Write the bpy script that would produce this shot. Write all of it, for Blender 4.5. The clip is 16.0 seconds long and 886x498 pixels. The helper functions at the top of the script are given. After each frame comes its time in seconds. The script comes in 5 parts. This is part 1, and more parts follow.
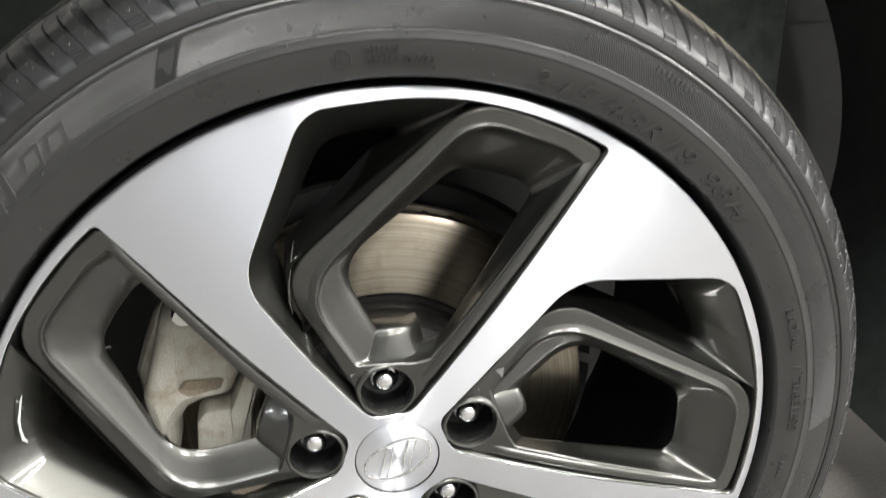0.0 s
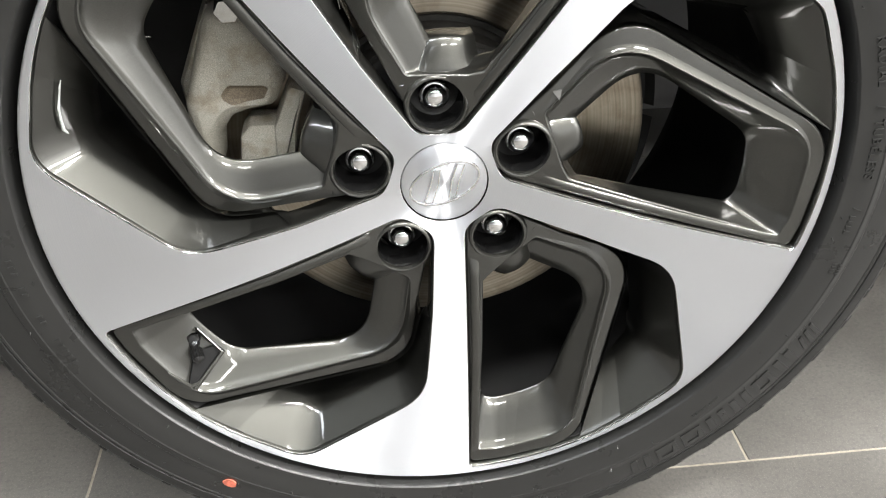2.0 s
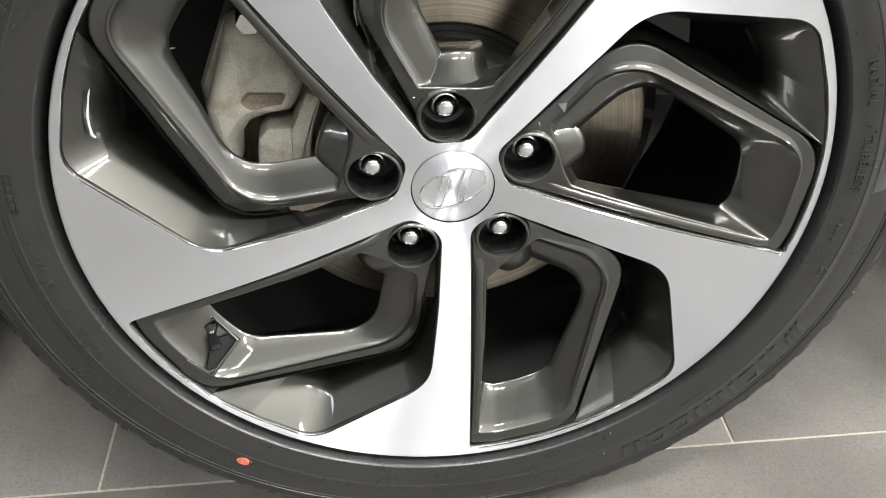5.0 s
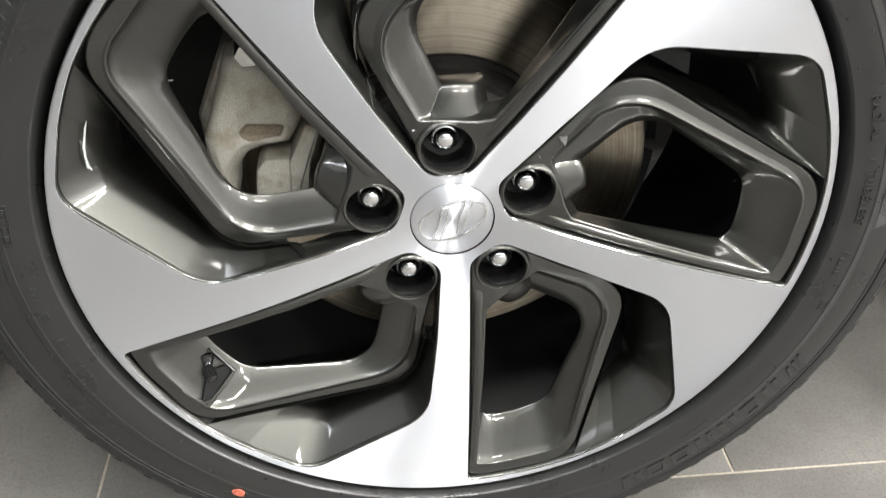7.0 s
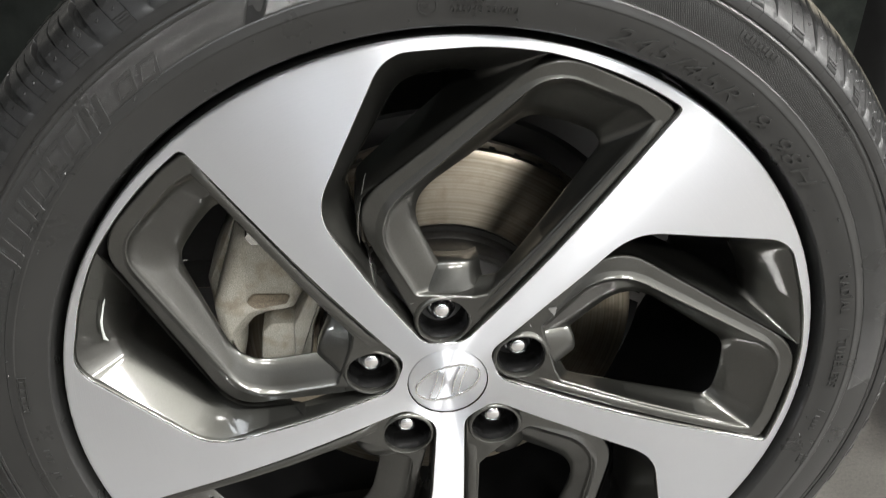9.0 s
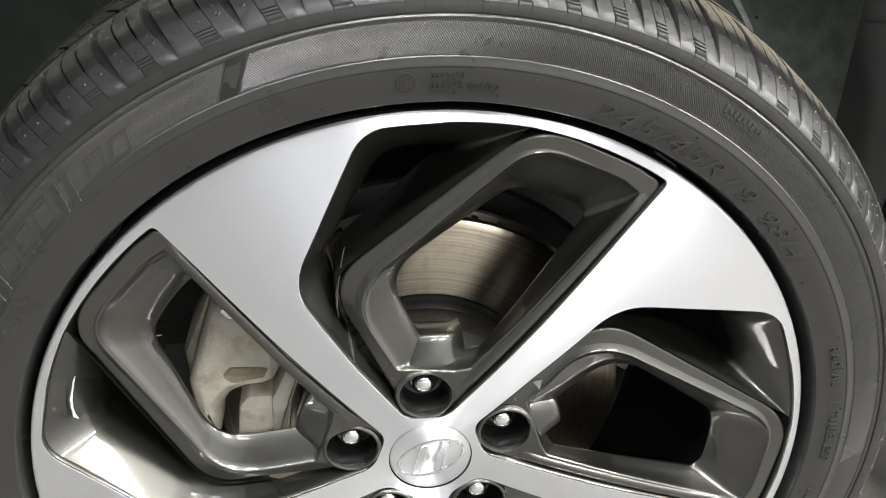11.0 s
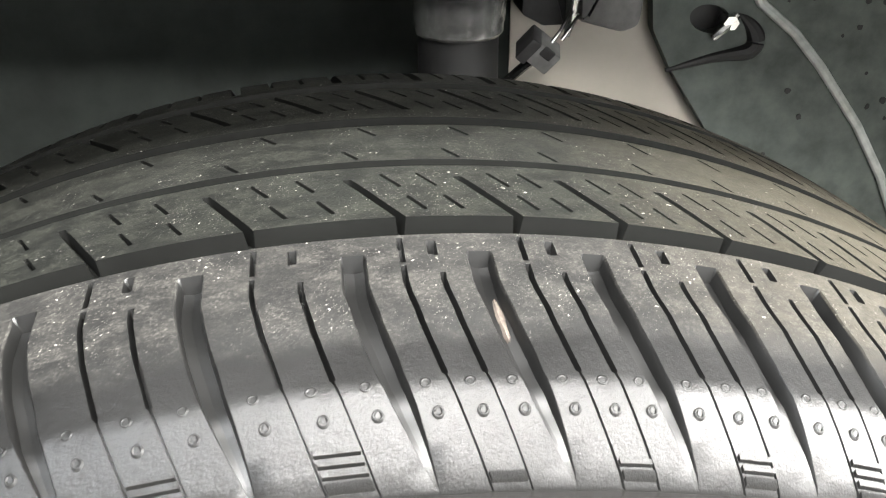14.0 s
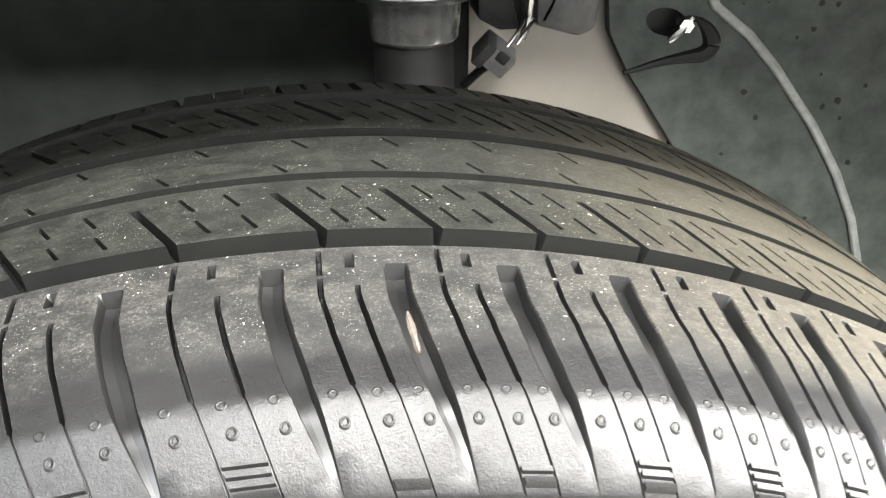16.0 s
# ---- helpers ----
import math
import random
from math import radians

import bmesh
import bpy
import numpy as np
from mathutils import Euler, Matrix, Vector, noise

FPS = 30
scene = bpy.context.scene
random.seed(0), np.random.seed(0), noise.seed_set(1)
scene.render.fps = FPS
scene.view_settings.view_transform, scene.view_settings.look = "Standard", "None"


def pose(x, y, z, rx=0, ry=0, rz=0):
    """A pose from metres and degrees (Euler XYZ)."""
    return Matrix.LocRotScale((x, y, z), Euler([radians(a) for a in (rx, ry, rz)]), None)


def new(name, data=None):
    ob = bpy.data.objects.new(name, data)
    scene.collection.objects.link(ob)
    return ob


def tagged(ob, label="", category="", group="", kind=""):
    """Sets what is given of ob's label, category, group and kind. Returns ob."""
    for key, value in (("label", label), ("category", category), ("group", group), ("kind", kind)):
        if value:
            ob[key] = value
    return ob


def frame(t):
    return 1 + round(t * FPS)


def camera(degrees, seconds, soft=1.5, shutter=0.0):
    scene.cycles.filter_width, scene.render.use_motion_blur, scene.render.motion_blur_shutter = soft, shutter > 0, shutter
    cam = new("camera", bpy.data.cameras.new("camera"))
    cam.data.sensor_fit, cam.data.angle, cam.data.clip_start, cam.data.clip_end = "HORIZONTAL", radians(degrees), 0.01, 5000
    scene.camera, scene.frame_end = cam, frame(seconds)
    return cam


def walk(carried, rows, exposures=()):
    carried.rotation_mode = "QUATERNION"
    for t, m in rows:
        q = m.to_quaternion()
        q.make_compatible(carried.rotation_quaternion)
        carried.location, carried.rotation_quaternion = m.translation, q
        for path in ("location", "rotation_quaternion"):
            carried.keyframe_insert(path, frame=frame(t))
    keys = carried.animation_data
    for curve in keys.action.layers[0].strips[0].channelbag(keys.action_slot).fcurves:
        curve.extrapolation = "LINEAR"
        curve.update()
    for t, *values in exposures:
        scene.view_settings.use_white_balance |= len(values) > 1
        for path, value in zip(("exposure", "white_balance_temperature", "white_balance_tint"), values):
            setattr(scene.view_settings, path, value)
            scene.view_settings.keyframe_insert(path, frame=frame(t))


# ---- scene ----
S = 0.98          # metres per unit of the plan
AXLE = 0.345      # height of the wheel's axle above the floor, in the plan's units

cam = camera(52.9, 16.0, soft=1.1, shutter=0.35)
PATH = [
    (0, -0.0478, -0.5127, 0.7334, 65.53, 1.89, -10.46),
    (0.5, -0.0410, -0.5138, 0.6884, 63.23, 1.49, -8.26),
    (1, -0.0523, -0.5180, 0.6526, 61.21, 1.20, -7.18),
    (1.5, -0.0473, -0.5235, 0.6288, 58.96, 1.25, -6.09),
    (2, -0.0476, -0.5307, 0.6347, 56.82, 1.15, -5.73),
    (2.5, -0.0517, -0.5384, 0.6617, 56.00, 1.05, -5.78),
    (3, -0.0528, -0.5326, 0.6896, 54.98, 0.87, -5.67),
    (3.5, -0.0539, -0.5276, 0.7066, 54.28, 0.77, -5.47),
    (4, -0.0521, -0.5293, 0.7048, 54.12, 0.50, -5.32),
    (4.5, -0.0577, -0.5333, 0.6880, 53.79, 0.35, -5.41),
    (4.7, -0.0557, -0.5369, 0.6825, 53.79, 0.25, -5.41),
    (6.8, -0.0556, -0.5262, 0.6765, 54.28, 0.05, -5.31),
    (7, -0.0562, -0.5236, 0.6888, 54.56, -0.15, -5.40),
    (7.5, -0.0474, -0.5212, 0.7257, 54.83, -0.09, -5.17),
    (8, -0.0516, -0.5123, 0.7484, 55.01, -0.45, -5.46),
    (8.5, -0.0574, -0.5145, 0.7595, 57.19, -0.47, -5.42),
    (9, -0.0588, -0.5121, 0.7713, 58.41, -0.68, -5.68),
    (9.5, -0.0564, -0.5077, 0.8123, 59.45, -0.66, -5.91),
    (9.7, -0.0468, -0.5064, 0.8195, 59.63, -0.61, -5.61),
    (11.8, -0.0537, -0.4423, 0.7655, 61.48, -1.04, -6.70),
    (12, -0.0469, -0.4144, 0.7657, 61.09, -0.87, -6.09),
    (12.5, -0.0397, -0.3305, 0.7790, 62.36, -0.26, -6.37),
    (13, -0.0283, -0.2323, 0.7958, 61.66, -0.44, -6.42),
    (13.5, -0.0226, -0.1833, 0.7950, 62.17, -0.17, -6.03),
    (14, -0.0099, -0.1614, 0.7987, 62.15, 0.06, -6.21),
    (14.5, -0.0067, -0.1513, 0.7966, 62.13, 0.09, -6.47),
    (15, -0.0014, -0.1503, 0.7920, 62.08, 0.15, -6.61),
    (15.5, 0.0024, -0.1497, 0.7928, 61.97, 0.25, -6.72),
    (16, 0.0068, -0.1664, 0.8048, 61.91, 0.10, -7.22),
]
walk(cam, [(t, pose(S * x, S * y, S * z, a, b, c)) for t, x, y, z, a, b, c in PATH],
     exposures=[(0, 0.36), (0.5, 0.24), (1.5, 0.24), (4.5, 0.16), (8, 0.18), (9, 0.14), (9.7, 0.16), (12, 0.44), (12.5, 0.44), (13, 0.88), (13.5, 1.46), (14, 1.60), (15, 1.62), (16, 1.70)])

# ---- world and lamps: a closed showroom lit by unseen, assumed ceiling panels ----
world = bpy.data.worlds.new("world")
scene.world = world
world.use_nodes = True
world.node_tree.nodes["Background"].inputs[0].default_value = (0.5, 0.5, 0.5, 1)
world.node_tree.nodes["Background"].inputs[1].default_value = 0.0
ROOM = (-4.6, 8.4, -5.6, 4.6, 3.2)   # x0, x1, y0, y1, height


def added_lamp(x, y, sx, sy, watts, z=3.12):
    data = bpy.data.lights.new("added_lamp", "AREA")
    data.shape, data.size, data.size_y, data.energy = "RECTANGLE", sx, sy, watts
    data.color = (0.91, 0.955, 1.0) if x < -1 else (1.0, 0.985, 0.955)
    ob = new("added_lamp", data)
    ob.location = (x, y, z)
    return ob


# unseen panels added to suit the highlights; the large last one brightens the right
LAMPS = [(-2.95, -1.15, 1.2, 0.3, 20), (-1.5, -1.15, 1.1, 0.3, 38), (0.1, -1.15, 1.3, 0.3, 110), (2.3, -1.15, 1.3, 0.3, 210), (4.5, -1.15, 1.3, 0.3, 250),
         (-2.1, -3.6, 1.3, 0.3, 6), (0.1, -3.6, 1.3, 0.3, 100), (2.3, -3.6, 1.3, 0.3, 240), (7.2, -1.8, 1.2, 3.6, 1080)]
for row in LAMPS:
    added_lamp(*row)


# ---- materials ----
def material(name, color, rough=0.5, metal=0.0):
    m = bpy.data.materials.new(name)
    m.use_nodes = True
    b = m.node_tree.nodes["Principled BSDF"]
    b.inputs["Base Color"].default_value = (*color, 1)
    b.inputs["Roughness"].default_value = rough
    b.inputs["Metallic"].default_value = metal
    return m, m.node_tree, b


def ramp(tree, source, stops):
    n = tree.nodes.new("ShaderNodeValToRGB")
    el = n.color_ramp.elements
    while len(el) < len(stops):
        el.new(0.5)
    for e, (p, c) in zip(el, stops):
        e.position, e.color = p, (*c, 1) if len(c) == 3 else c
    tree.links.new(source, n.inputs[0])
    return n.outputs[0]


def tex(tree, kind, scale, detail=4.0, rough=0.6, stretch=None):
    co = tree.nodes.new("ShaderNodeTexCoord")
    n = tree.nodes.new(kind)
    n.inputs["Scale"].default_value = scale
    if kind == "ShaderNodeTexNoise":
        n.inputs["Detail"].default_value, n.inputs["Roughness"].default_value = detail, rough
    if stretch:
        mp = tree.nodes.new("ShaderNodeMapping")
        mp.inputs["Scale"].default_value = stretch
        tree.links.new(co.outputs["Object"], mp.inputs[0])
        tree.links.new(mp.outputs[0], n.inputs["Vector"])
    else:
        tree.links.new(co.outputs["Object"], n.inputs["Vector"])
    return n


def bump(tree, b, source, strength, dist):
    n = tree.nodes.new("ShaderNodeBump")
    n.inputs["Strength"].default_value, n.inputs["Distance"].default_value = strength, dist
    tree.links.new(source, n.inputs["Height"])
    tree.links.new(n.outputs[0], b.inputs["Normal"])
    return n


def mixed(tree, fac, a, c):
    n = tree.nodes.new("ShaderNodeMix")
    n.data_type = "RGBA"
    if hasattr(fac, "is_output"):
        tree.links.new(fac, n.inputs[0])
    else:
        n.inputs[0].default_value = fac
    for k, v in ((6, a), (7, c)):
        if hasattr(v, "is_output"):
            tree.links.new(v, n.inputs[k])
        else:
            n.inputs[k].default_value = (*v, 1)
    return n.outputs[2]


def math_node(tree, op, a, c=0.0):
    n = tree.nodes.new("ShaderNodeMath")
    n.operation = op
    for k, v in ((0, a), (1, c)):
        if hasattr(v, "is_output"):
            tree.links.new(v, n.inputs[k])
        else:
            n.inputs[k].default_value = v
    return n.outputs[0]


def machined_metal():
    m, t, b = material("machined_aluminium", (0.82, 0.82, 0.83), 0.38, 1.0)
    co = t.nodes.new("ShaderNodeTexCoord")
    flat = t.nodes.new("ShaderNodeVectorMath")
    flat.operation = "MULTIPLY"
    flat.inputs[1].default_value = (1, 0, 1)
    t.links.new(co.outputs["Object"], flat.inputs[0])
    ln = t.nodes.new("ShaderNodeVectorMath")
    ln.operation = "LENGTH"
    t.links.new(flat.outputs[0], ln.inputs[0])
    nm = t.nodes.new("ShaderNodeVectorMath")
    nm.operation = "NORMALIZE"
    t.links.new(flat.outputs[0], nm.inputs[0])
    t.links.new(nm.outputs[0], b.inputs["Tangent"])
    b.inputs["Anisotropic"].default_value = 1.0
    # turning marks: fine rings, and cloudy gloss
    n = t.nodes.new("ShaderNodeTexNoise")
    n.noise_dimensions = "1D"
    t.links.new(ln.outputs["Value"], n.inputs["W"])
    n.inputs["Scale"].default_value, n.inputs["Detail"].default_value = 2600, 2
    t.links.new(ramp(t, n.outputs[0], [(0.3, (0.79, 0.815, 0.868)), (0.7, (0.845, 0.868, 0.915))]), b.inputs["Base Color"])
    c = tex(t, "ShaderNodeTexNoise", 30)
    t.links.new(ramp(t, c.outputs[0], [(0.35, (0.32,) * 3), (0.7, (0.36,) * 3)]), b.inputs["Roughness"])
    return m


def wheel_paint(name, c0, c1):
    m, t, b = material(name, c0, 0.44, 1.0)
    b.inputs["Coat Weight"].default_value, b.inputs["Coat Roughness"].default_value = 1.0, 0.05
    n = tex(t, "ShaderNodeTexNoise", 2500, 2)
    t.links.new(ramp(t, n.outputs[0], [(0.35, c0), (0.7, c1)]), b.inputs["Base Color"])
    d = tex(t, "ShaderNodeTexNoise", 22, 5)
    t.links.new(ramp(t, d.outputs[0], [(0.4, (0.05,) * 3), (0.75, (0.10,) * 3)]), b.inputs["Coat Roughness"])
    # sparse dust
    v = tex(t, "ShaderNodeTexVoronoi", 520)
    p = tex(t, "ShaderNodeTexNoise", 33, 5)
    f = math_node(t, "MULTIPLY", ramp(t, v.outputs["Distance"], [(0.04, (0.8,) * 3), (0.09, (0.0,) * 3)]), ramp(t, p.outputs[0], [(0.52, (0.0,) * 3), (0.66, (1.0,) * 3)]))
    col = b.inputs["Base Color"].links[0].from_socket
    t.links.new(mixed(t, f, col, (0.3, 0.3, 0.28)), b.inputs["Base Color"])
    return m


def rubber(name, base, dust, rough=(0.36, 0.5), grain=0.25, skin=2600, vary=1.5, gloss=0.4, worn_gloss=0.14, patchy=0.0):
    """Tyre rubber; dust: colour of the dirt, thick where the tread has rolled and thin past its edge."""
    m, t, b = material(name, base, 0.5)
    b.inputs["Specular IOR Level"].default_value = gloss
    n = tex(t, "ShaderNodeTexNoise", 35, 6)
    col = ramp(t, n.outputs[0], [(0.35, base), (0.7, tuple(c * vary for c in base))])
    ro = ramp(t, n.outputs[0], [(0.35, (rough[0],) * 3), (0.7, (rough[1],) * 3)])
    if dust:
        co = t.nodes.new("ShaderNodeTexCoord")
        sep = t.nodes.new("ShaderNodeSeparateXYZ")
        t.links.new(co.outputs["Object"], sep.inputs[0])
        wob = tex(t, "ShaderNodeTexNoise", 40, 5)
        edge = math_node(t, "ADD", sep.outputs[1], math_node(t, "MULTIPLY", wob.outputs[0], 0.012))
        worn = math_node(t, "MULTIPLY", math_node(t, "SUBTRACT", edge, 0.012), 90.0)
        n2 = t.nodes.new("ShaderNodeClamp")
        t.links.new(worn, n2.inputs[0])
        worn = n2.outputs[0]
        # dirt lies in patches
        patch = tex(t, "ShaderNodeTexNoise", 95, 6, 0.65, (1.0, 1.6, 1.0))
        lying = ramp(t, patch.outputs[0], [(0.43, (1.0 - patchy,) * 3), (0.57, (1.0,) * 3)])
        # smeared film, drawn out along the rolling direction, then grit of uneven size
        film = tex(t, "ShaderNodeTexNoise", 260, 10, 0.8, (1.0, 1.7, 1.0))
        fine = tex(t, "ShaderNodeTexNoise", 1150, 5, 0.75)
        f1 = math_node(t, "MULTIPLY", math_node(t, "MULTIPLY", worn, lying), ramp(t, film.outputs[0], [(0.36, (0.0,) * 3), (0.68, (1.0,) * 3)]))
        col = mixed(t, f1, col, dust)
        f5 = math_node(t, "MULTIPLY", math_node(t, "MULTIPLY", worn, lying), ramp(t, fine.outputs[0], [(0.50, (0.0,) * 3), (0.68, (0.8,) * 3)]))
        col = mixed(t, f5, col, tuple(c * 2.4 for c in dust))
        # a thicker dried film on one side of the tread, plus painted light there
        side = t.nodes.new("ShaderNodeClamp")
        t.links.new(math_node(t, "MULTIPLY", math_node(t, "SUBTRACT", math_node(t, "ADD", sep.outputs[0], math_node(t, "MULTIPLY", film.outputs[0], 0.10)), 0.10), 6.0), side.inputs[0])
        f6 = math_node(t, "MULTIPLY", math_node(t, "MULTIPLY", side.outputs[0], worn), ramp(t, film.outputs[0], [(0.3, (0.35,) * 3), (0.65, (0.9,) * 3)]))
        col = mixed(t, f6, col, (0.095, 0.084, 0.062))
        ro = mixed(t, worn, ro, (0.58, 0.58, 0.58))
        # dust takes the sheen off the rubber
        t.links.new(mixed(t, worn, (gloss,) * 3, (worn_gloss,) * 3), b.inputs["Specular IOR Level"])
        co2 = t.nodes.new("ShaderNodeTexCoord")
        for scale, power, size, lo, hi, c in ((520, 6.5, 0.22, 0.42, 0.64, (0.50, 0.48, 0.44)), (900, 3.2, 0.22, 0.42, 0.64, (0.32, 0.31, 0.28)), (1900, 1.5, 0.30, 0.42, 0.62, (0.17, 0.165, 0.145))):
            warp = tex(t, "ShaderNodeTexNoise", scale * 1.5, 2)
            add = t.nodes.new("ShaderNodeVectorMath")
            add.operation = "MULTIPLY_ADD"
            t.links.new(warp.outputs["Color"], add.inputs[0])
            add.inputs[1].default_value = (0.9 / scale,) * 3
            t.links.new(co2.outputs["Object"], add.inputs[2])
            speck = t.nodes.new("ShaderNodeTexVoronoi")
            speck.inputs["Scale"].default_value = scale
            t.links.new(add.outputs[0], speck.inputs["Vector"])
            chance = t.nodes.new("ShaderNodeSeparateColor")
            t.links.new(speck.outputs["Color"], chance.inputs[0])
            limit = math_node(t, "MULTIPLY", math_node(t, "POWER", chance.outputs[0], power), size)
            f2 = math_node(t, "LESS_THAN", speck.outputs["Distance"], limit)
            many = tex(t, "ShaderNodeTexNoise", 55, 4)
            f3 = ramp(t, many.outputs[0], [(lo, (0.12,) * 3), (hi, (1.0,) * 3)])
            f4 = math_node(t, "MULTIPLY", math_node(t, "MULTIPLY", f2, f3), worn)
            col = mixed(t, f4, col, c)
    t.links.new(col, b.inputs["Base Color"])
    t.links.new(ro, b.inputs["Roughness"])
    g = tex(t, "ShaderNodeTexNoise", skin, 3)
    height = g.outputs[0]
    if dust:
        # uneven skin of the used tread
        wave = tex(t, "ShaderNodeTexNoise", 330, 4, 0.65)
        height = math_node(t, "ADD", height, math_node(t, "MULTIPLY", wave.outputs[0], 2.0))
    bump(t, b, height, grain, 0.0004)
    return m


def cast_iron(name, c0, c1, rough=0.6, metal=0.5, grain=700, stain=None):
    m, t, b = material(name, c0, rough, metal)
    n = tex(t, "ShaderNodeTexNoise", 18, 8, 0.7)
    t.links.new(ramp(t, n.outputs[0], [(0.3, c0), (0.72, c1)]), b.inputs["Base Color"])
    g = tex(t, "ShaderNodeTexNoise", grain, 3)
    base = b.inputs["Base Color"].links[0].from_socket
    dark = mixed(t, ramp(t, g.outputs[0], [(0.40, (0.55,) * 3), (0.57, (0.0,) * 3)]), base, tuple(c * 0.5 for c in c0))
    pale = tex(t, "ShaderNodeTexNoise", grain * 1.7, 2)
    t.links.new(mixed(t, ramp(t, pale.outputs[0], [(0.6, (0.0,) * 3), (0.72, (0.6,) * 3)]), dark, tuple(min(1, c * 1.6) for c in c1)), b.inputs["Base Color"])
    if stain:
        p = tex(t, "ShaderNodeTexNoise", 42, 5, 0.6)
        now = b.inputs["Base Color"].links[0].from_socket
        t.links.new(mixed(t, ramp(t, p.outputs[0], [(0.50, (0.0,) * 3), (0.66, (0.75,) * 3)]), now, stain), b.inputs["Base Color"])
    bump(t, b, g.outputs[0], 0.9, 0.0008)
    return m


def disc_steel():
    m, t, b = material("brake_steel", (0.4, 0.38, 0.34), 0.38, 1.0)
    co = t.nodes.new("ShaderNodeTexCoord")
    flat = t.nodes.new("ShaderNodeVectorMath")
    flat.operation = "MULTIPLY"
    flat.inputs[1].default_value = (1, 0, 1)
    t.links.new(co.outputs["Object"], flat.inputs[0])
    ln = t.nodes.new("ShaderNodeVectorMath")
    ln.operation = "LENGTH"
    t.links.new(flat.outputs[0], ln.inputs[0])
    nm = t.nodes.new("ShaderNodeVectorMath")
    nm.operation = "NORMALIZE"
    t.links.new(flat.outputs[0], nm.inputs[0])
    t.links.new(nm.outputs[0], b.inputs["Tangent"])
    b.inputs["Anisotropic"].default_value = 0.9
    n = t.nodes.new("ShaderNodeTexNoise")
    n.noise_dimensions = "1D"
    t.links.new(ln.outputs["Value"], n.inputs["W"])
    n.inputs["Scale"].default_value, n.inputs["Detail"].default_value = 500, 5
    ring = ramp(t, n.outputs[0], [(0.3, (0.29, 0.255, 0.20)), (0.7, (0.42, 0.375, 0.305))])
    p = tex(t, "ShaderNodeTexNoise", 60, 6)
    t.links.new(mixed(t, ramp(t, p.outputs[0], [(0.5, (0.0,) * 3), (0.75, (0.5,) * 3)]), ring, (0.16, 0.12, 0.085)), b.inputs["Base Color"])
    bump(t, b, n.outputs[0], 0.4, 0.0004)
    return m


def tile_material():
    m, t, b = material("slate_tile", (0.16, 0.155, 0.15), 0.5)
    n = tex(t, "ShaderNodeTexNoise", 7, 8, 0.65)
    f = tex(t, "ShaderNodeTexNoise", 260, 3)
    c = ramp(t, n.outputs[0], [(0.3, (0.082, 0.077, 0.070)), (0.7, (0.138, 0.131, 0.120))])
    grit = tex(t, "ShaderNodeTexNoise", 700, 4, 0.7)
    c = mixed(t, ramp(t, grit.outputs[0], [(0.54, (0.0,) * 3), (0.70, (0.55,) * 3)]), c, (0.24, 0.23, 0.21))
    t.links.new(mixed(t, ramp(t, f.outputs[0], [(0.48, (0.0,) * 3), (0.7, (0.6,) * 3)]), c, (0.065, 0.064, 0.062)), b.inputs["Base Color"])
    t.links.new(ramp(t, n.outputs[0], [(0.3, (0.42,) * 3), (0.7, (0.58,) * 3)]), b.inputs["Roughness"])
    bump(t, b, f.outputs[0], 0.15, 0.0005)
    return m


def plain(name, color, rough=0.5, metal=0.0, grain=60, vary=0.25, bumps=0.2):
    m, t, b = material(name, color, rough, metal)
    n = tex(t, "ShaderNodeTexNoise", grain, 6)
    t.links.new(ramp(t, n.outputs[0], [(0.3, tuple(c * (1 - vary) for c in color)), (0.7, tuple(min(1, c * (1 + vary)) for c in color))]), b.inputs["Base Color"])
    if bumps:
        bump(t, b, n.outputs[0], bumps, 0.001)
    return m


MACHINED, PAINT = machined_metal(), wheel_paint("graphite_lacquer", (0.052, 0.052, 0.047), (0.078, 0.078, 0.071))
# near-black that paints the barrel's shade; reused on valve and tyre parts
INSIDE = plain("barrel_shade_black", (0.004, 0.004, 0.004), 0.6, 0.0, 40, 0.3, 0)
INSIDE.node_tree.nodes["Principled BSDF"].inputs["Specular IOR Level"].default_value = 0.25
RUBBER = rubber("sidewall_rubber", (0.0155, 0.0155, 0.0149), None, (0.27, 0.33), 0.10, 2600, 1.15)
SHOULDER = rubber("shoulder_rubber", (0.0085, 0.0085, 0.0083), (0.036, 0.0345, 0.0312), (0.30, 0.40), 0.24, 2000, 1.3, 0.31, 0.26, 0.75)
# lettering is slightly lighter than the sidewall rubber
LETTERS = rubber("lighter_lettering_rubber", (0.0180, 0.0180, 0.0172), None, (0.28, 0.36), 0.10, 2600, 1.15)
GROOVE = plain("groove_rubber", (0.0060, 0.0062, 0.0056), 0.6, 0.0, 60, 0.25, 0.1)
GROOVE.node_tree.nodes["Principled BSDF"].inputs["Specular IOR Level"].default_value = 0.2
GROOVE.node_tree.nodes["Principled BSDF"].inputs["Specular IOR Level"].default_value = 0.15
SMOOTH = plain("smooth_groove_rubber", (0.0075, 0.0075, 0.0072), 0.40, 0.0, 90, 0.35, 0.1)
TREAD = rubber("dusty_tread_rubber", (0.0058, 0.0061, 0.0055), (0.0185, 0.0192, 0.0158), (0.6, 0.75), patchy=0.85)
DISC, CAST = disc_steel(), cast_iron("cast_iron", (0.24, 0.225, 0.185), (0.40, 0.385, 0.335), 0.62, 0.1, 1300, (0.17, 0.135, 0.09))
GRIME = cast_iron("brown_grime", (0.10, 0.080, 0.055), (0.19, 0.155, 0.11), 0.75, 0.0, 1300)
HAT = plain("dark_hat_iron", (0.030, 0.029, 0.027), 0.33, 0.6, 160, 0.3, 0.1)
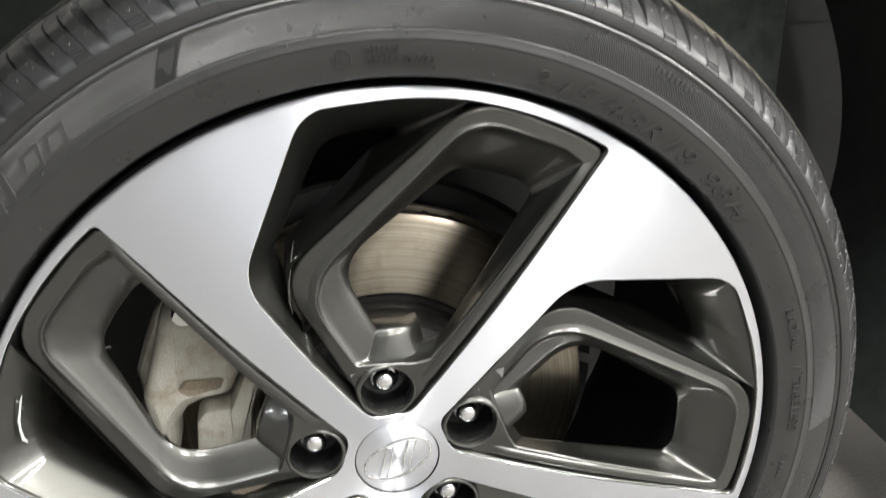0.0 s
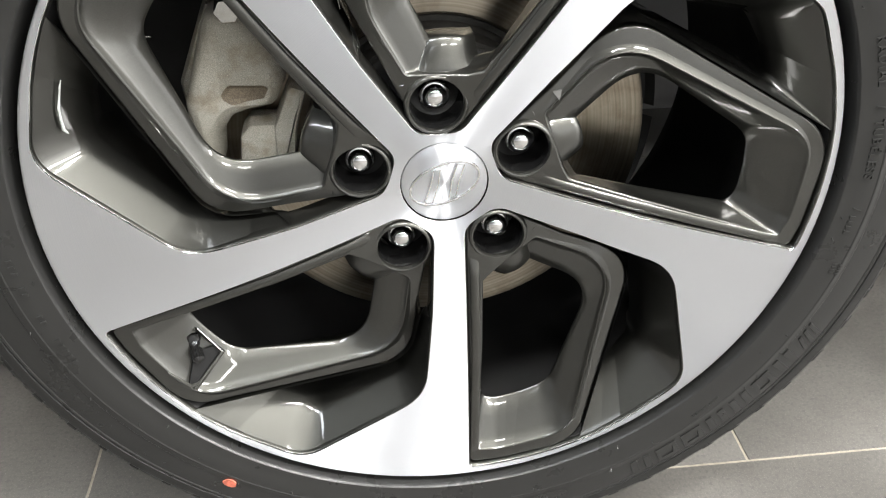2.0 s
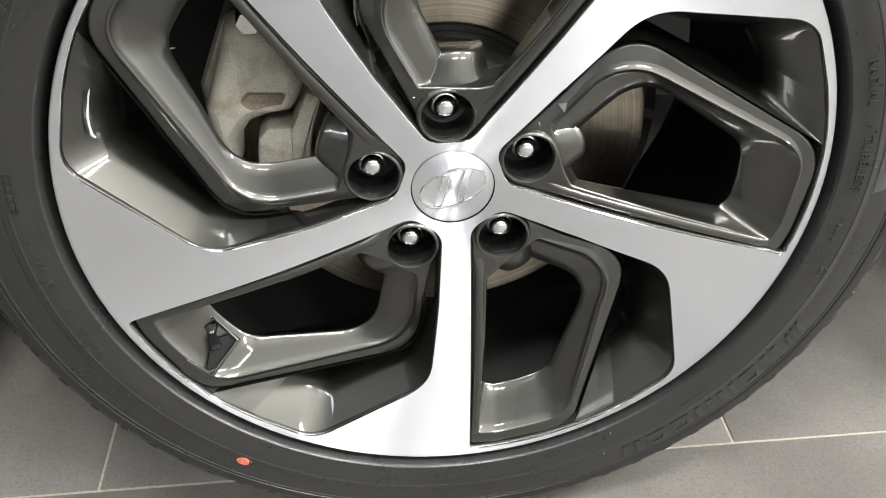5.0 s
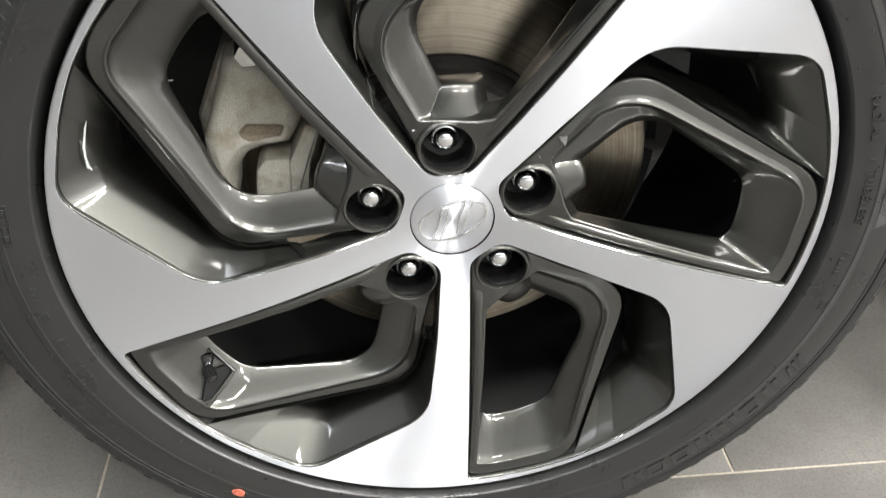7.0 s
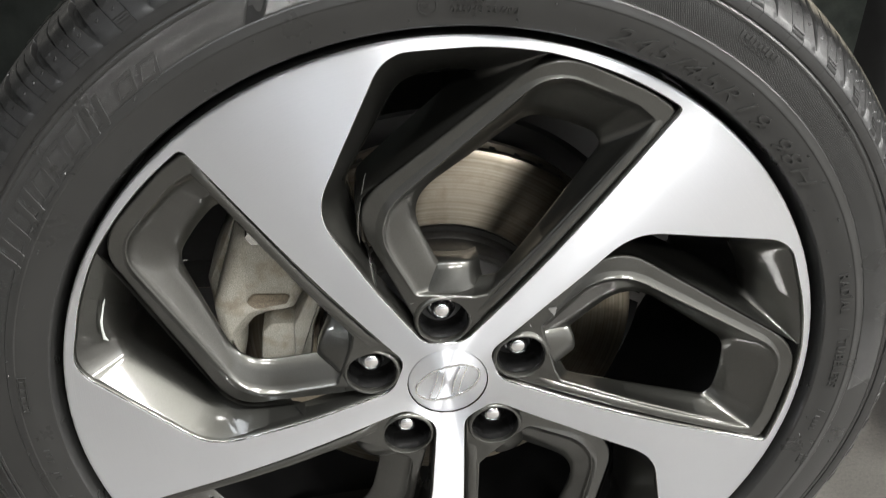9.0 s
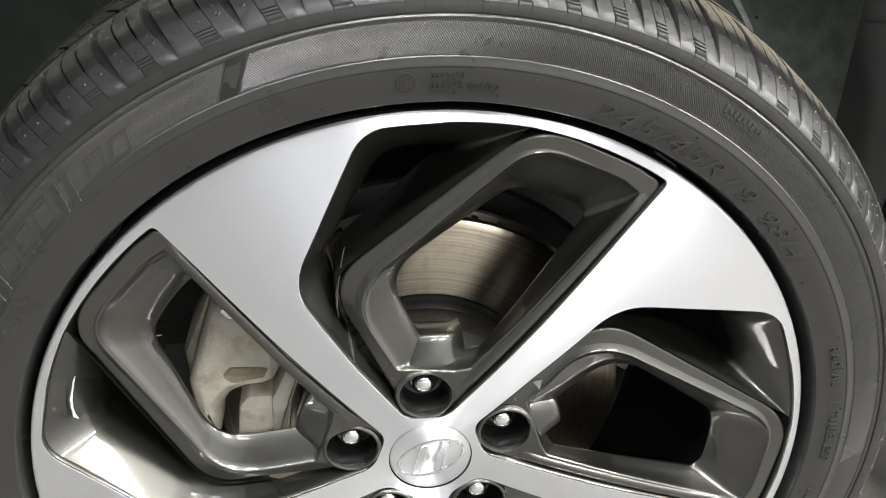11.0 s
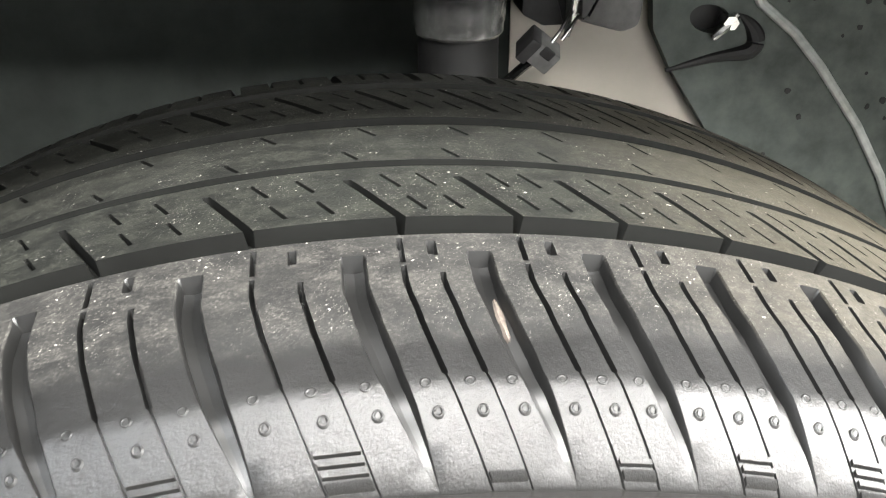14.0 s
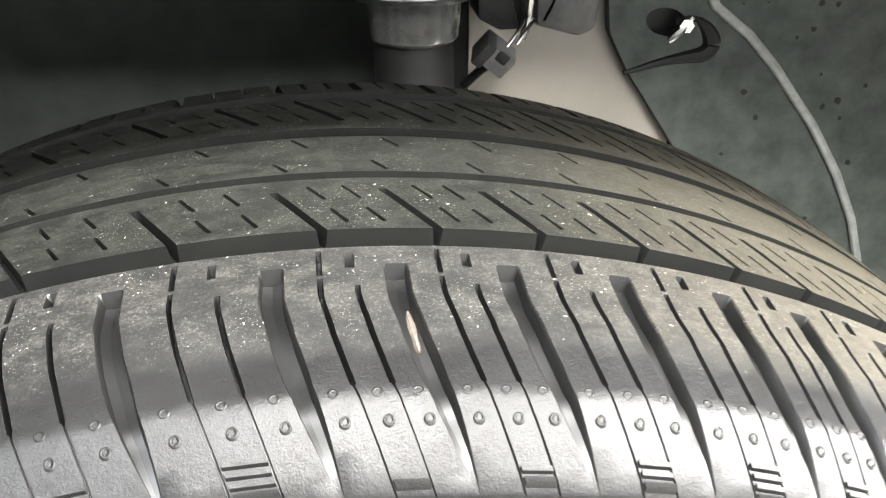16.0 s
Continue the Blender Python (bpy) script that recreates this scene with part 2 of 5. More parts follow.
CHROME = plain("chrome", (0.75, 0.75, 0.75), 0.08, 1.0, 40, 0.05, 0)
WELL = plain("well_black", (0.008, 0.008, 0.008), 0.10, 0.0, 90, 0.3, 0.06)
DARK = plain("matt_black_metal", (0.012, 0.012, 0.012), 0.6, 0.0, 70)
# one felt in two copies: lighter where lit, darker for the arch shade
FELT = plain("felt_lit", (0.088, 0.101, 0.092), 0.9, 0.0, 45, 0.35, 0.5)
LINER = plain("felt_shaded", (0.0150, 0.0190, 0.0165), 0.9, 0.0, 45, 0.35, 0.5)
BODY = plain("body_paint_beige", (0.42, 0.39, 0.335), 0.45, 0.0, 12, 0.1)
FENDER = plain("body_paint_dark", (0.05, 0.05, 0.055), 0.2, 0.0, 8, 0.1, 0)
STEEL = plain("zinc_steel", (0.5, 0.5, 0.48), 0.25, 1.0, 50, 0.2)
SILVER = plain("cast_aluminium", (0.40, 0.40, 0.39), 0.20, 0.8, 120, 0.35, 0.5)
PLASTIC = plain("black_plastic", (0.03, 0.03, 0.03), 0.5, 0.0, 90)
GREYPL = plain("grey_plastic", (0.14, 0.14, 0.135), 0.5, 0.0, 90)
TILE, GROUT = tile_material(), plain("sand_grout", (0.28, 0.252, 0.205), 0.85, 0.0, 200, 0.2, 0.4)
WALL = plain("wall_plaster", (0.415, 0.42, 0.43), 0.8, 0.0, 20, 0.05)
RED = plain("red_chalk_paint", (0.5, 0.13, 0.08), 0.8, 0.0, 300, 0.4)
SEAM = plain("liner_seam", (0.42, 0.44, 0.42), 0.6, 0.0, 80)


# ---- building helpers ----
def thing(name, at=(0, 0, 0), label="", category="", group="", kind=""):
    ob = new(name)
    ob.empty_display_size = 0.05
    ob.location = Vector(at) * S
    return tagged(ob, label, category, group, kind)


def finish(name, mesh, mat, parent, label=""):
    mesh.materials.append(mat)
    ob = new(name, mesh)
    if parent:
        ob.parent = parent
    if label:
        ob["label"] = label
    return ob


def part(name, bm, mat, parent=None, label="", smooth=True, normals=True, angle=32):
    """Links a bmesh as one mesh object; smooth shading breaks at edges sharper than angle."""
    if normals:
        bmesh.ops.recalc_face_normals(bm, faces=bm.faces)
    for v in bm.verts:
        v.co *= S
    for f in bm.faces:
        f.smooth = smooth
    for e in bm.edges:
        if len(e.link_faces) == 2 and e.calc_face_angle(0) > radians(angle):
            e.smooth = False
    mesh = bpy.data.meshes.new(name)
    bm.to_mesh(mesh)
    bm.free()
    return finish(name, mesh, mat, parent, label)


def grid_part(name, pts, mat, parent=None, label="", closed=False, angle=40, flip=False):
    """A mesh over a grid of points (rows x columns x 3)."""
    pts = np.asarray(pts, float) * S
    n, k, _ = pts.shape
    idx = np.arange(n * k).reshape(n, k)
    if closed:
        idx = np.concatenate([idx, idx[:1]], 0)
    q = np.stack([idx[:-1, :-1], idx[:-1, 1:], idx[1:, 1:], idx[1:, :-1]], -1).reshape(-1, 4)
    if flip:
        q = q[:, ::-1]
    mesh = bpy.data.meshes.new(name)
    mesh.from_pydata(pts.reshape(-1, 3).tolist(), [], q.tolist())
    mesh.polygons.foreach_set("use_smooth", [True] * len(mesh.polygons))
    mesh.set_sharp_from_angle(angle=radians(angle))
    mesh.update()
    return finish(name, mesh, mat, parent, label)


def rounded(pts, arc=7):
    """A closed loop through corners (x, z, radius), each corner rounded into the same number of points."""
    out = []
    n = len(pts)
    for i in range(n):
        p, a, c = (np.array(pts[j][:2], float) for j in (i, i - 1, (i + 1) % n))
        r = pts[i][2] if len(pts[i]) > 2 else 0.001
        u, v = a - p, c - p
        lu, lv = np.linalg.norm(u), np.linalg.norm(v)
        u, v = u / lu, v / lv
        half = math.acos(max(-1, min(1, float(u @ v)))) / 2
        d = min(r / max(math.tan(half), 1e-3), 0.48 * lu, 0.48 * lv)
        s, e = p + u * d, p + v * d
        for k in range(arc):
            w = k / (arc - 1)
            out.append((1 - w) ** 2 * s + 2 * w * (1 - w) * p + w * w * e)
    return np.array(out)


def turned(loop, k):
    """A loop (x, z) turned by k fifths of a turn, clockwise as seen from outside."""
    a = -radians(72) * k
    c, s = math.cos(a), math.sin(a)
    return np.stack([loop[:, 0] * c - loop[:, 1] * s, loop[:, 0] * s + loop[:, 1] * c], 1)


def loft(bm, loops):
    """Joins closed loops of equal length, each an (n, 3) array."""
    rows = [[bm.verts.new(p) for p in lp] for lp in loops]
    for a, c in zip(rows, rows[1:]):
        n = len(a)
        for i in range(n):
            bm.faces.new((a[i], a[(i + 1) % n], c[(i + 1) % n], c[i]))
    return rows


def lathe(profile, steps=96, a0=0.0, a1=360.0):
    """Points of a profile (radius, y) turned round the wheel's axis."""
    ang = np.radians(np.linspace(a0, a1, steps, endpoint=a1 - a0 < 359.9))
    pr = np.array(profile, float)
    return np.stack([np.cos(ang)[:, None] * pr[None, :, 0], np.broadcast_to(pr[None, :, 1], (len(ang), len(pr))), np.sin(ang)[:, None] * pr[None, :, 0]], -1)


def extruded(outline, y0, y1, bevel=0.003, arc=6):
    """A bmesh slab: outline (x, z, radius) from y0 (front, bevelled) to y1."""
    bm = bmesh.new()
    lp = rounded(outline, arc)
    mid = lp.mean(0)
    nx = np.roll(lp, -1, 0) - np.roll(lp, 1, 0)
    nx = np.stack([nx[:, 1], -nx[:, 0]], 1) / np.maximum(np.linalg.norm(nx, axis=1), 1e-9)[:, None]
    if ((lp - mid) * nx).sum() > 0:
        nx = -nx
    def at(off, y):
        q = lp + nx * off
        return np.stack([q[:, 0], np.full(len(q), y), q[:, 1]], 1)
    rows = loft(bm, [at(bevel, y0), at(bevel * 0.3, y0 + bevel * 0.3), at(0, y0 + bevel), at(0, y1)])
    bm.faces.new(rows[0])
    bm.faces.new(rows[-1][::-1])
    return bm


def box(bm, x0, x1, y0, y1, z0, z1):
    v = [bm.verts.new(p) for p in ((x0, y0, z0), (x1, y0, z0), (x1, y1, z0), (x0, y1, z0), (x0, y0, z1), (x1, y0, z1), (x1, y1, z1), (x0, y1, z1))]
    for f in ((0, 3, 2, 1), (4, 5, 6, 7), (0, 1, 5, 4), (1, 2, 6, 5), (2, 3, 7, 6), (3, 0, 4, 7)):
        bm.faces.new([v[i] for i in f])


def tube(bm, path, radius, sides=10):
    pts = [Vector(p) for p in path]
    rows = []
    for i, p in enumerate(pts):
        d = (pts[min(i + 1, len(pts) - 1)] - pts[max(i - 1, 0)]).normalized()
        side = d.cross(Vector((0, 0, 1)))
        side = side.normalized() if side.length > 0.01 else Vector((1, 0, 0))
        up = side.cross(d)
        r = radius[i] if isinstance(radius, (list, tuple)) else radius
        rows.append([bm.verts.new(p + (side * math.cos(a) + up * math.sin(a)) * r) for a in (2 * math.pi * k / sides for k in range(sides))])
    for a, c in zip(rows, rows[1:]):
        for i in range(sides):
            bm.faces.new((a[i], a[(i + 1) % sides], c[(i + 1) % sides], c[i]))
    bm.faces.new(rows[0][::-1])
    bm.faces.new(rows[-1])


# ---- room ----
x0, x1, y0, y1, top = (v / S for v in ROOM)
bm = bmesh.new()
box(bm, x0, x1, y0, y1, -0.2, -0.0012)
floor = tagged(part("floor", bm, GROUT), "tiled showroom floor with sand-coloured grout", "floor", kind="structure")
bm = bmesh.new()
box(bm, x0 - 0.1, x1 + 0.1, y0 - 0.1, y1 + 0.1, top, top + 0.1)
tagged(part("ceiling", bm, WALL), "plain white showroom ceiling", "ceiling", kind="structure")
for nm, b in (("wall_north", (x0, x1, y1, y1 + 0.1)), ("wall_south", (x0, x1, y0 - 0.1, y0)), ("wall_east", (x1, x1 + 0.1, y0, y1)), ("wall_west", (x0 - 0.1, x0, y0, y1))):
    bm = bmesh.new()
    box(bm, *b, -0.2, top)
    tagged(part(nm, bm, WALL), "plain grey plastered wall", "wall", kind="structure")
HOUSING = plain("lamp_housing", (0.7, 0.7, 0.7), 0.5)
for x, y, sx, sy, w in LAMPS:
    lamp = thing("added_light", (x / S, y / S, top), "unseen ceiling panel light, added to suit the wheel brightness", "light", "ceiling lights")
    bm = bmesh.new()
    box(bm, -sx / 2 - 0.02, sx / 2 + 0.02, -sy / 2 - 0.02, sy / 2 + 0.02, -0.06, 0)
    part("housing", bm, HOUSING, lamp)


# ---- wheel ----
wheel = thing("alloy_wheel", (0, 0, AXLE), "machined two-tone alloy car wheel with low-profile black tyre", "wheel")


FACE = np.polyfit([0.03, 0.055, 0.085, 0.12, 0.16, 0.20, 0.235, 0.265], [-0.0090, -0.0122, -0.0178, -0.0218, -0.0234, -0.0236, -0.0237, -0.0233], 4)


def face_y(r):
    """Depth of the machined face at a radius: dished at the hub, flat towards the lip."""
    return np.polyval(FACE, np.maximum(r, 0.028))


LIP_IN, LIP_OUT = 0.2603, 0.2648
LUG = (0.05715 * math.cos(radians(94)), 0.05715 * math.sin(radians(94)))


def lip_points(r, a0, a1, n, rad=0.02):
    return [(r * math.cos(radians(a)), r * math.sin(radians(a)), rad) for a in np.linspace(a0, a1, n)]


def mm(*rows):
    return [(a / 1000, b / 1000, c / 1000) for a, b, c in rows]


POCKET = rounded(mm((-17, 36.5, 16), (-50, 88, 120), (-88, 154, 42)) + [(-0.0418, 0.2567, 0.030)]
                 + [((LIP_IN - (0.0012 * (a - 78) / 10 if a > 78 else 0.0014 * (78 - a) / 17)) * math.cos(radians(a)), (LIP_IN - (0.0012 * (a - 78) / 10 if a > 78 else 0.0014 * (78 - a) / 17)) * math.sin(radians(a)), 0.02) for a in np.linspace(88, 60, 15)] + mm((140.7, 217.0, 5), (69, 116.8, 150), (11, 36.5, 16)), 12)


def dense(loop, step=0.0025):
    """The same loop with points at even small steps."""
    out = []
    for p, q in zip(loop, np.roll(loop, -1, 0)):
        n = max(1, int(np.linalg.norm(q - p) / step))
        out += [p + (q - p) * i / n for i in range(n)]
    return np.array(out)


POCKET = dense(POCKET)


def branch(points):
    """Radius and angle along one side of a pocket, rising."""
    r = np.hypot(points[:, 0], points[:, 1])
    a = np.degrees(np.arctan2(points[:, 1], points[:, 0]))
    return np.maximum.accumulate(r + np.arange(len(r)) * 1e-8), a


low = int(np.argmin(np.hypot(POCKET[:, 0], POCKET[:, 1])))
ring = np.roll(POCKET, -low, 0)
ang = np.degrees(np.arctan2(ring[:, 1], ring[:, 0]))
rad = np.hypot(ring[:, 0], ring[:, 1])
split = [i for i in range(len(ring) - 1) if rad[i] > 0.258 and ang[i] >= 78 > ang[i + 1]][0]
LEFT, RIGHT = branch(ring[:split + 1]), branch(np.concatenate([ring[split + 1:], ring[:1]])[::-1])
R_LOW = float(rad.min())
RADII = np.unique(np.concatenate([np.linspace(0.0298, R_LOW, 5), R_LOW + np.linspace(0, 1, 14) ** 2 * 0.03, np.linspace(0.07, 0.235, 66), np.linspace(0.236, LIP_IN, 24), np.linspace(0.2572, LIP_IN, 28), np.linspace(LIP_IN, LIP_OUT - 0.0008, 4)]))


def spoke_face(k):
    """One fifth of the machined front: spoke, hub and lip between two pockets."""
    rows = []
    for r in RADII:
        if r <= R_LOW:
            a, c = 94.0, 94.0
        elif r >= LIP_IN:
            a, c = 78.0, 78.0
        else:
            a, c = np.interp(r, *RIGHT), np.interp(r, *LEFT)
        t = np.radians(np.linspace(a, c - 72, 28) - 72 * k)
        rows.append(np.stack([r * np.cos(t), np.full(28, face_y(r)), r * np.sin(t)], -1))
    # rolled outer edge of the lip
    t = np.radians(np.linspace(78, 6, 28) - 72 * k)
    for r, y in ((LIP_OUT, float(face_y(LIP_OUT)) + 0.0008), (LIP_OUT + 0.0004, float(face_y(LIP_OUT)) + 0.003)):
        rows.append(np.stack([r * np.cos(t), np.full(28, y), r * np.sin(t)], -1))
    return grid_part("spoke", rows, MACHINED, wheel, "bright machined spoke face", angle=60, flip=True)


for k in range(5):
    spoke_face(k)

# dark frame of one pocket: bar loop, window and slot
BAR_OUT = rounded(mm((-14.5, 39.5, 12), (-38, 90, 60), (-65.5, 142.8, 36), (59, 254, 60)) + lip_points(0.2550, 64.5, 61.5, 3) + mm((136, 214, 5), (66.5, 118.9, 150), (9.5, 39.5, 12)), 9)
BAR_IN = rounded(mm((-9, 76.6, 3), (-23.2, 76.4, 5), (-54.2, 135.2, 45), (57.5, 243, 46)) + lip_points(0.2465, 66, 62.5, 3) + mm((126.5, 208, 5), (60, 122.5, 80), (27, 78.5, 5), (16, 76.6, 4)), 9)
HOLE = rounded(mm((3, 83.5, 3), (-1.5, 86, 6), (-30, 146.5, 34), (50, 206, 22)) + lip_points(0.2125, 70, 64, 3) + mm((98.5, 183, 12), (61, 124, 40), (35, 86, 8), (20, 83, 6)), 9)
SLOT_TOP = rounded(mm((-51, 91, 3), (-66, 116.5, 60), (-86.5, 154.3, 42), (-41.5, 256, 30)) + lip_points(0.2590, 86, 78, 3, 0.01) + mm((54, 253, 6), (-68, 144.5, 36), (-49, 97, 10)), 9)
SLOT_LOW = rounded(mm((-56, 108, 4), (-60.5, 121, 20), (-69, 156, 20), (-31, 225, 22)) + lip_points(0.230, 91, 86, 3, 0.005) + mm((17, 224, 6), (-65.5, 147.5, 24), (-55.5, 112, 5)), 9)


def bar_y(p):
    """Depth of the bar's top: close under the face at the lip and spoke, deeper at the knee."""
    r = np.hypot(p[:, 0], p[:, 1])
    w = -(p[:, 0] - 0.022) * 0.819 + (p[:, 1] - 0.051) * 0.573
    s = lambda v, a, c: np.clip((v - a) / (c - a), 0, 1)
    return face_y(r) + 0.0032 + 0.0125 * s(w, 0.02, 0.09) * s(r, 0.25, 0.165)


def bar_drop(p):
    """How far the bar's outer edge falls away on the knee's side, so that its flat top leans outwards."""
    r = np.hypot(p[:, 0], p[:, 1])
    w = -(p[:, 0] - 0.022) * 0.819 + (p[:, 1] - 0.051) * 0.573
    s = lambda v, a, c: np.clip((v - a) / (c - a), 0, 1)
    return 0.0048 * s(w, 0.035, 0.095) * s(r, 0.257, 0.232) * s(r, 0.07, 0.12)


def lifted(loop, y):
    return np.stack([loop[:, 0], np.broadcast_to(y, (len(loop),)), loop[:, 1]], 1)


def shrink(loop, d):
    e = np.roll(loop, -1, 0) - np.roll(loop, 1, 0)
    n = np.stack([e[:, 1], -e[:, 0]], 1) / np.maximum(np.linalg.norm(e, axis=1), 1e-6)[:, None]
    return loop + n * np.reshape(d, (-1, 1))


def blend(a, c, w):
    return a * (1 - w) + c * w


def put(loop3, k):
    q = turned(loop3[:, [0, 2]], k)
    return np.stack([q[:, 0], loop3[:, 1], q[:, 1]], 1)


def fill_ring(bm, outer, holes, k, dish):
    """A flat-wise filled sheet with holes; depth from bar_y, the first hole's rim deeper by dish."""
    edges, rim, lower = [], set(), {}
    for lp in (outer, *holes):
        vs = [bm.verts.new((p[0], 0, p[1])) for p in lp]
        rim |= set(vs) if lp is outer else set()
        lower.update(zip(vs, dish) if lp is holes[0] else ())
        edges += [bm.edges.new((vs[i], vs[(i + 1) % len(vs)])) for i in range(len(vs))]
    got = bmesh.ops.triangle_fill(bm, use_beauty=True, use_dissolve=False, edges=edges)
    verts = {v for e in edges for v in e.verts}
    for v in verts:
        p = np.array([[v.co.x, v.co.z]])
        v.co.y = float(bar_y(p)[0] + (bar_drop(p)[0] if v in rim else 0) + lower.get(v, 0))
        q = turned(p, k)[0]
        v.co.x, v.co.z = q
    return got


def pocket(k):
    rim_y = lambda p: face_y(np.hypot(p[:, 0], p[:, 1]))
    # painted step just under the machined edge
    bm = bmesh.new()
    p0, p1, p2 = shrink(POCKET, 0.0004), shrink(POCKET, 0.0009), shrink(POCKET, 0.0015)
    loft(bm, [put(lifted(p0, rim_y(POCKET) + 0.0009), k), put(lifted(p1, rim_y(POCKET) + 0.0015), k), put(lifted(p2, rim_y(POCKET) + 0.0042), k), put(lifted(shrink(POCKET, 0.0019), rim_y(POCKET) + 0.022), k)])
    sharp = bmesh.new()
    loft(sharp, [put(lifted(shrink(POCKET, -0.0001), rim_y(POCKET)), k), put(lifted(shrink(POCKET, 0.0003), rim_y(POCKET) + 0.0003), k), put(lifted(shrink(POCKET, 0.0005), rim_y(POCKET) + 0.0010), k)])
    part("edge_chamfer", sharp, CHROME, wheel, "bright cut edge of the machined face")
    frame_part = part("spoke_frame", bm, PAINT, wheel, "gloss graphite painted frame in the wheel pocket")
    # bar top with the well's opening
    a = np.linspace(0, 2 * math.pi, 40, endpoint=False)
    well = np.stack([LUG[0] + 0.0178 * np.cos(a), LUG[1] + 0.0178 * np.sin(a)], 1)
    bm = bmesh.new()
    near = bar_drop(BAR_IN) / 0.0048
    rim1, rim2 = shrink(BAR_IN, -0.0002 - 0.0014 * near), shrink(BAR_IN, -0.0004 - 0.0042 * near)
    fill_ring(bm, BAR_OUT, [rim2, well], k, 0.0028 * near)
    part("bar_top", bm, PAINT, frame_part)
    # the bar's face is dished beside its inner edge
    bm = bmesh.new()
    loft(bm, [put(lifted(rim2, bar_y(rim2) + 0.0028 * near), k), put(lifted(rim1, bar_y(rim1) + 0.0014 * near), k), put(lifted(BAR_IN, bar_y(BAR_IN)), k)])
    part("bar_rim", bm, PAINT, frame_part, angle=65)
    bm = bmesh.new()
    b_in, b_out = bar_y(BAR_IN), bar_y(BAR_OUT) + bar_drop(BAR_OUT)
    loft(bm, [put(lifted(BAR_IN, b_in), k), put(lifted(shrink(BAR_IN, 0.0007), b_in + 0.0002), k), put(lifted(shrink(BAR_IN, 0.0012), b_in + 0.0008), k), put(lifted(shrink(BAR_IN, 0.0016), b_in + 0.0018), k), put(lifted(blend(BAR_IN, HOLE, 0.25), blend(b_in, 0.003, 0.3)), k),
              put(lifted(blend(BAR_IN, HOLE, 0.62), blend(b_in, 0.003, 0.68)), k), put(lifted(blend(BAR_IN, HOLE, 0.97), 0.0026), k), put(lifted(HOLE, 0.0045), k), put(lifted(shrink(HOLE, -0.004), 0.0085), k), put(lifted(shrink(HOLE, -0.012), 0.017), k)])
    part("window_wall", bm, PAINT, frame_part, angle=65)
    bm = bmesh.new()
    s_y = rim_y(SLOT_TOP)
    loft(bm, [put(lifted(SLOT_TOP, np.maximum(s_y + 0.003, np.where(np.arange(len(SLOT_TOP)) >= 7 * 9, bar_y(SLOT_TOP) + bar_drop(SLOT_TOP), -1))), k), put(lifted(blend(SLOT_TOP, SLOT_LOW, 0.08), np.maximum(s_y + 0.0055, np.where(np.arange(len(SLOT_TOP)) >= 7 * 9, bar_y(SLOT_TOP) + bar_drop(SLOT_TOP) + 0.001, -1))), k),
              put(lifted(blend(SLOT_TOP, SLOT_LOW, 0.62), blend(s_y, 0.016, 0.60)), k), put(lifted(blend(SLOT_TOP, SLOT_LOW, 0.93), 0.012), k), put(lifted(SLOT_LOW, 0.017), k), put(lifted(SLOT_LOW, 0.045), k)])
    part("slot_wall", bm, PAINT, frame_part, angle=65)
    bm = bmesh.new()
    loft(bm, [put(lifted(BAR_OUT, b_out), k), put(lifted(shrink(BAR_OUT, -0.0007), b_out + 0.0002), k), put(lifted(shrink(BAR_OUT, -0.0013), b_out + 0.0007), k), put(lifted(shrink(BAR_OUT, -0.0017), b_out + 0.0015), k), put(lifted(shrink(BAR_OUT, -0.0019), b_out + 0.0026), k), put(lifted(shrink(BAR_OUT, -0.0021), b_out + 0.007), k)])
    part("bar_edge", bm, PAINT, frame_part, angle=65)
    # crowned rail along the straight side of the bar
    line, half, rise = np.array([(0.0195, 0.0600), (0.0632, 0.1207), (0.1300, 0.2098)]), 0.0037, 0.0024
    mid = np.concatenate([line[:1]] + [p + (q - p) * np.linspace(0, 1, max(2, int(np.linalg.norm(q - p) / 0.004)) + 1)[1:, None] for p, q in zip(line, line[1:])])
    d = np.gradient(mid, axis=0)
    d /= np.linalg.norm(d, axis=1)[:, None]
    nn = np.stack([-d[:, 1], d[:, 0]], 1)
    fade = np.clip(np.minimum(np.arange(len(mid)), np.arange(len(mid))[::-1]) / 3.0, 0, 1)
    cols = []
    for u in np.sin(np.linspace(-math.pi / 2, math.pi / 2, 13)):
        q = mid + nn * u * half
        cols.append(put(lifted(q, bar_y(q) + 0.0005 - rise * fade * math.sqrt(max(0, 1 - u * u))), k))
    grid_part("bar_rail", np.stack(cols, 1), PAINT, frame_part, angle=80)
    # raised ring and black well round the nut
    c, s = turned(np.array([LUG]), k)[0]
    def circle(r, y):
        return np.stack([c + r * np.cos(a), np.full(40, y), s + r * np.sin(a)], 1)
    yb = float(bar_y(np.array([LUG]))[0])
    bm = bmesh.new()
    loft(bm, [circle(0.0212, yb + 0.0014), circle(0.0203, yb - 0.0008), circle(0.0196, yb - 0.0017), circle(0.0188, yb - 0.0020), circle(0.0180, yb - 0.0017), circle(0.0175, yb - 0.0006), circle(0.0174, yb + 0.002)])
    part("lug_boss", bm, PAINT, frame_part)
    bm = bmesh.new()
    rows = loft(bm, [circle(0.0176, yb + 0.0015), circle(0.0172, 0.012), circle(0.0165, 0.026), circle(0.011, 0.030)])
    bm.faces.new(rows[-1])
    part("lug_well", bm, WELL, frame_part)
    # rounded root that runs from the ring down into the window
    nub = []
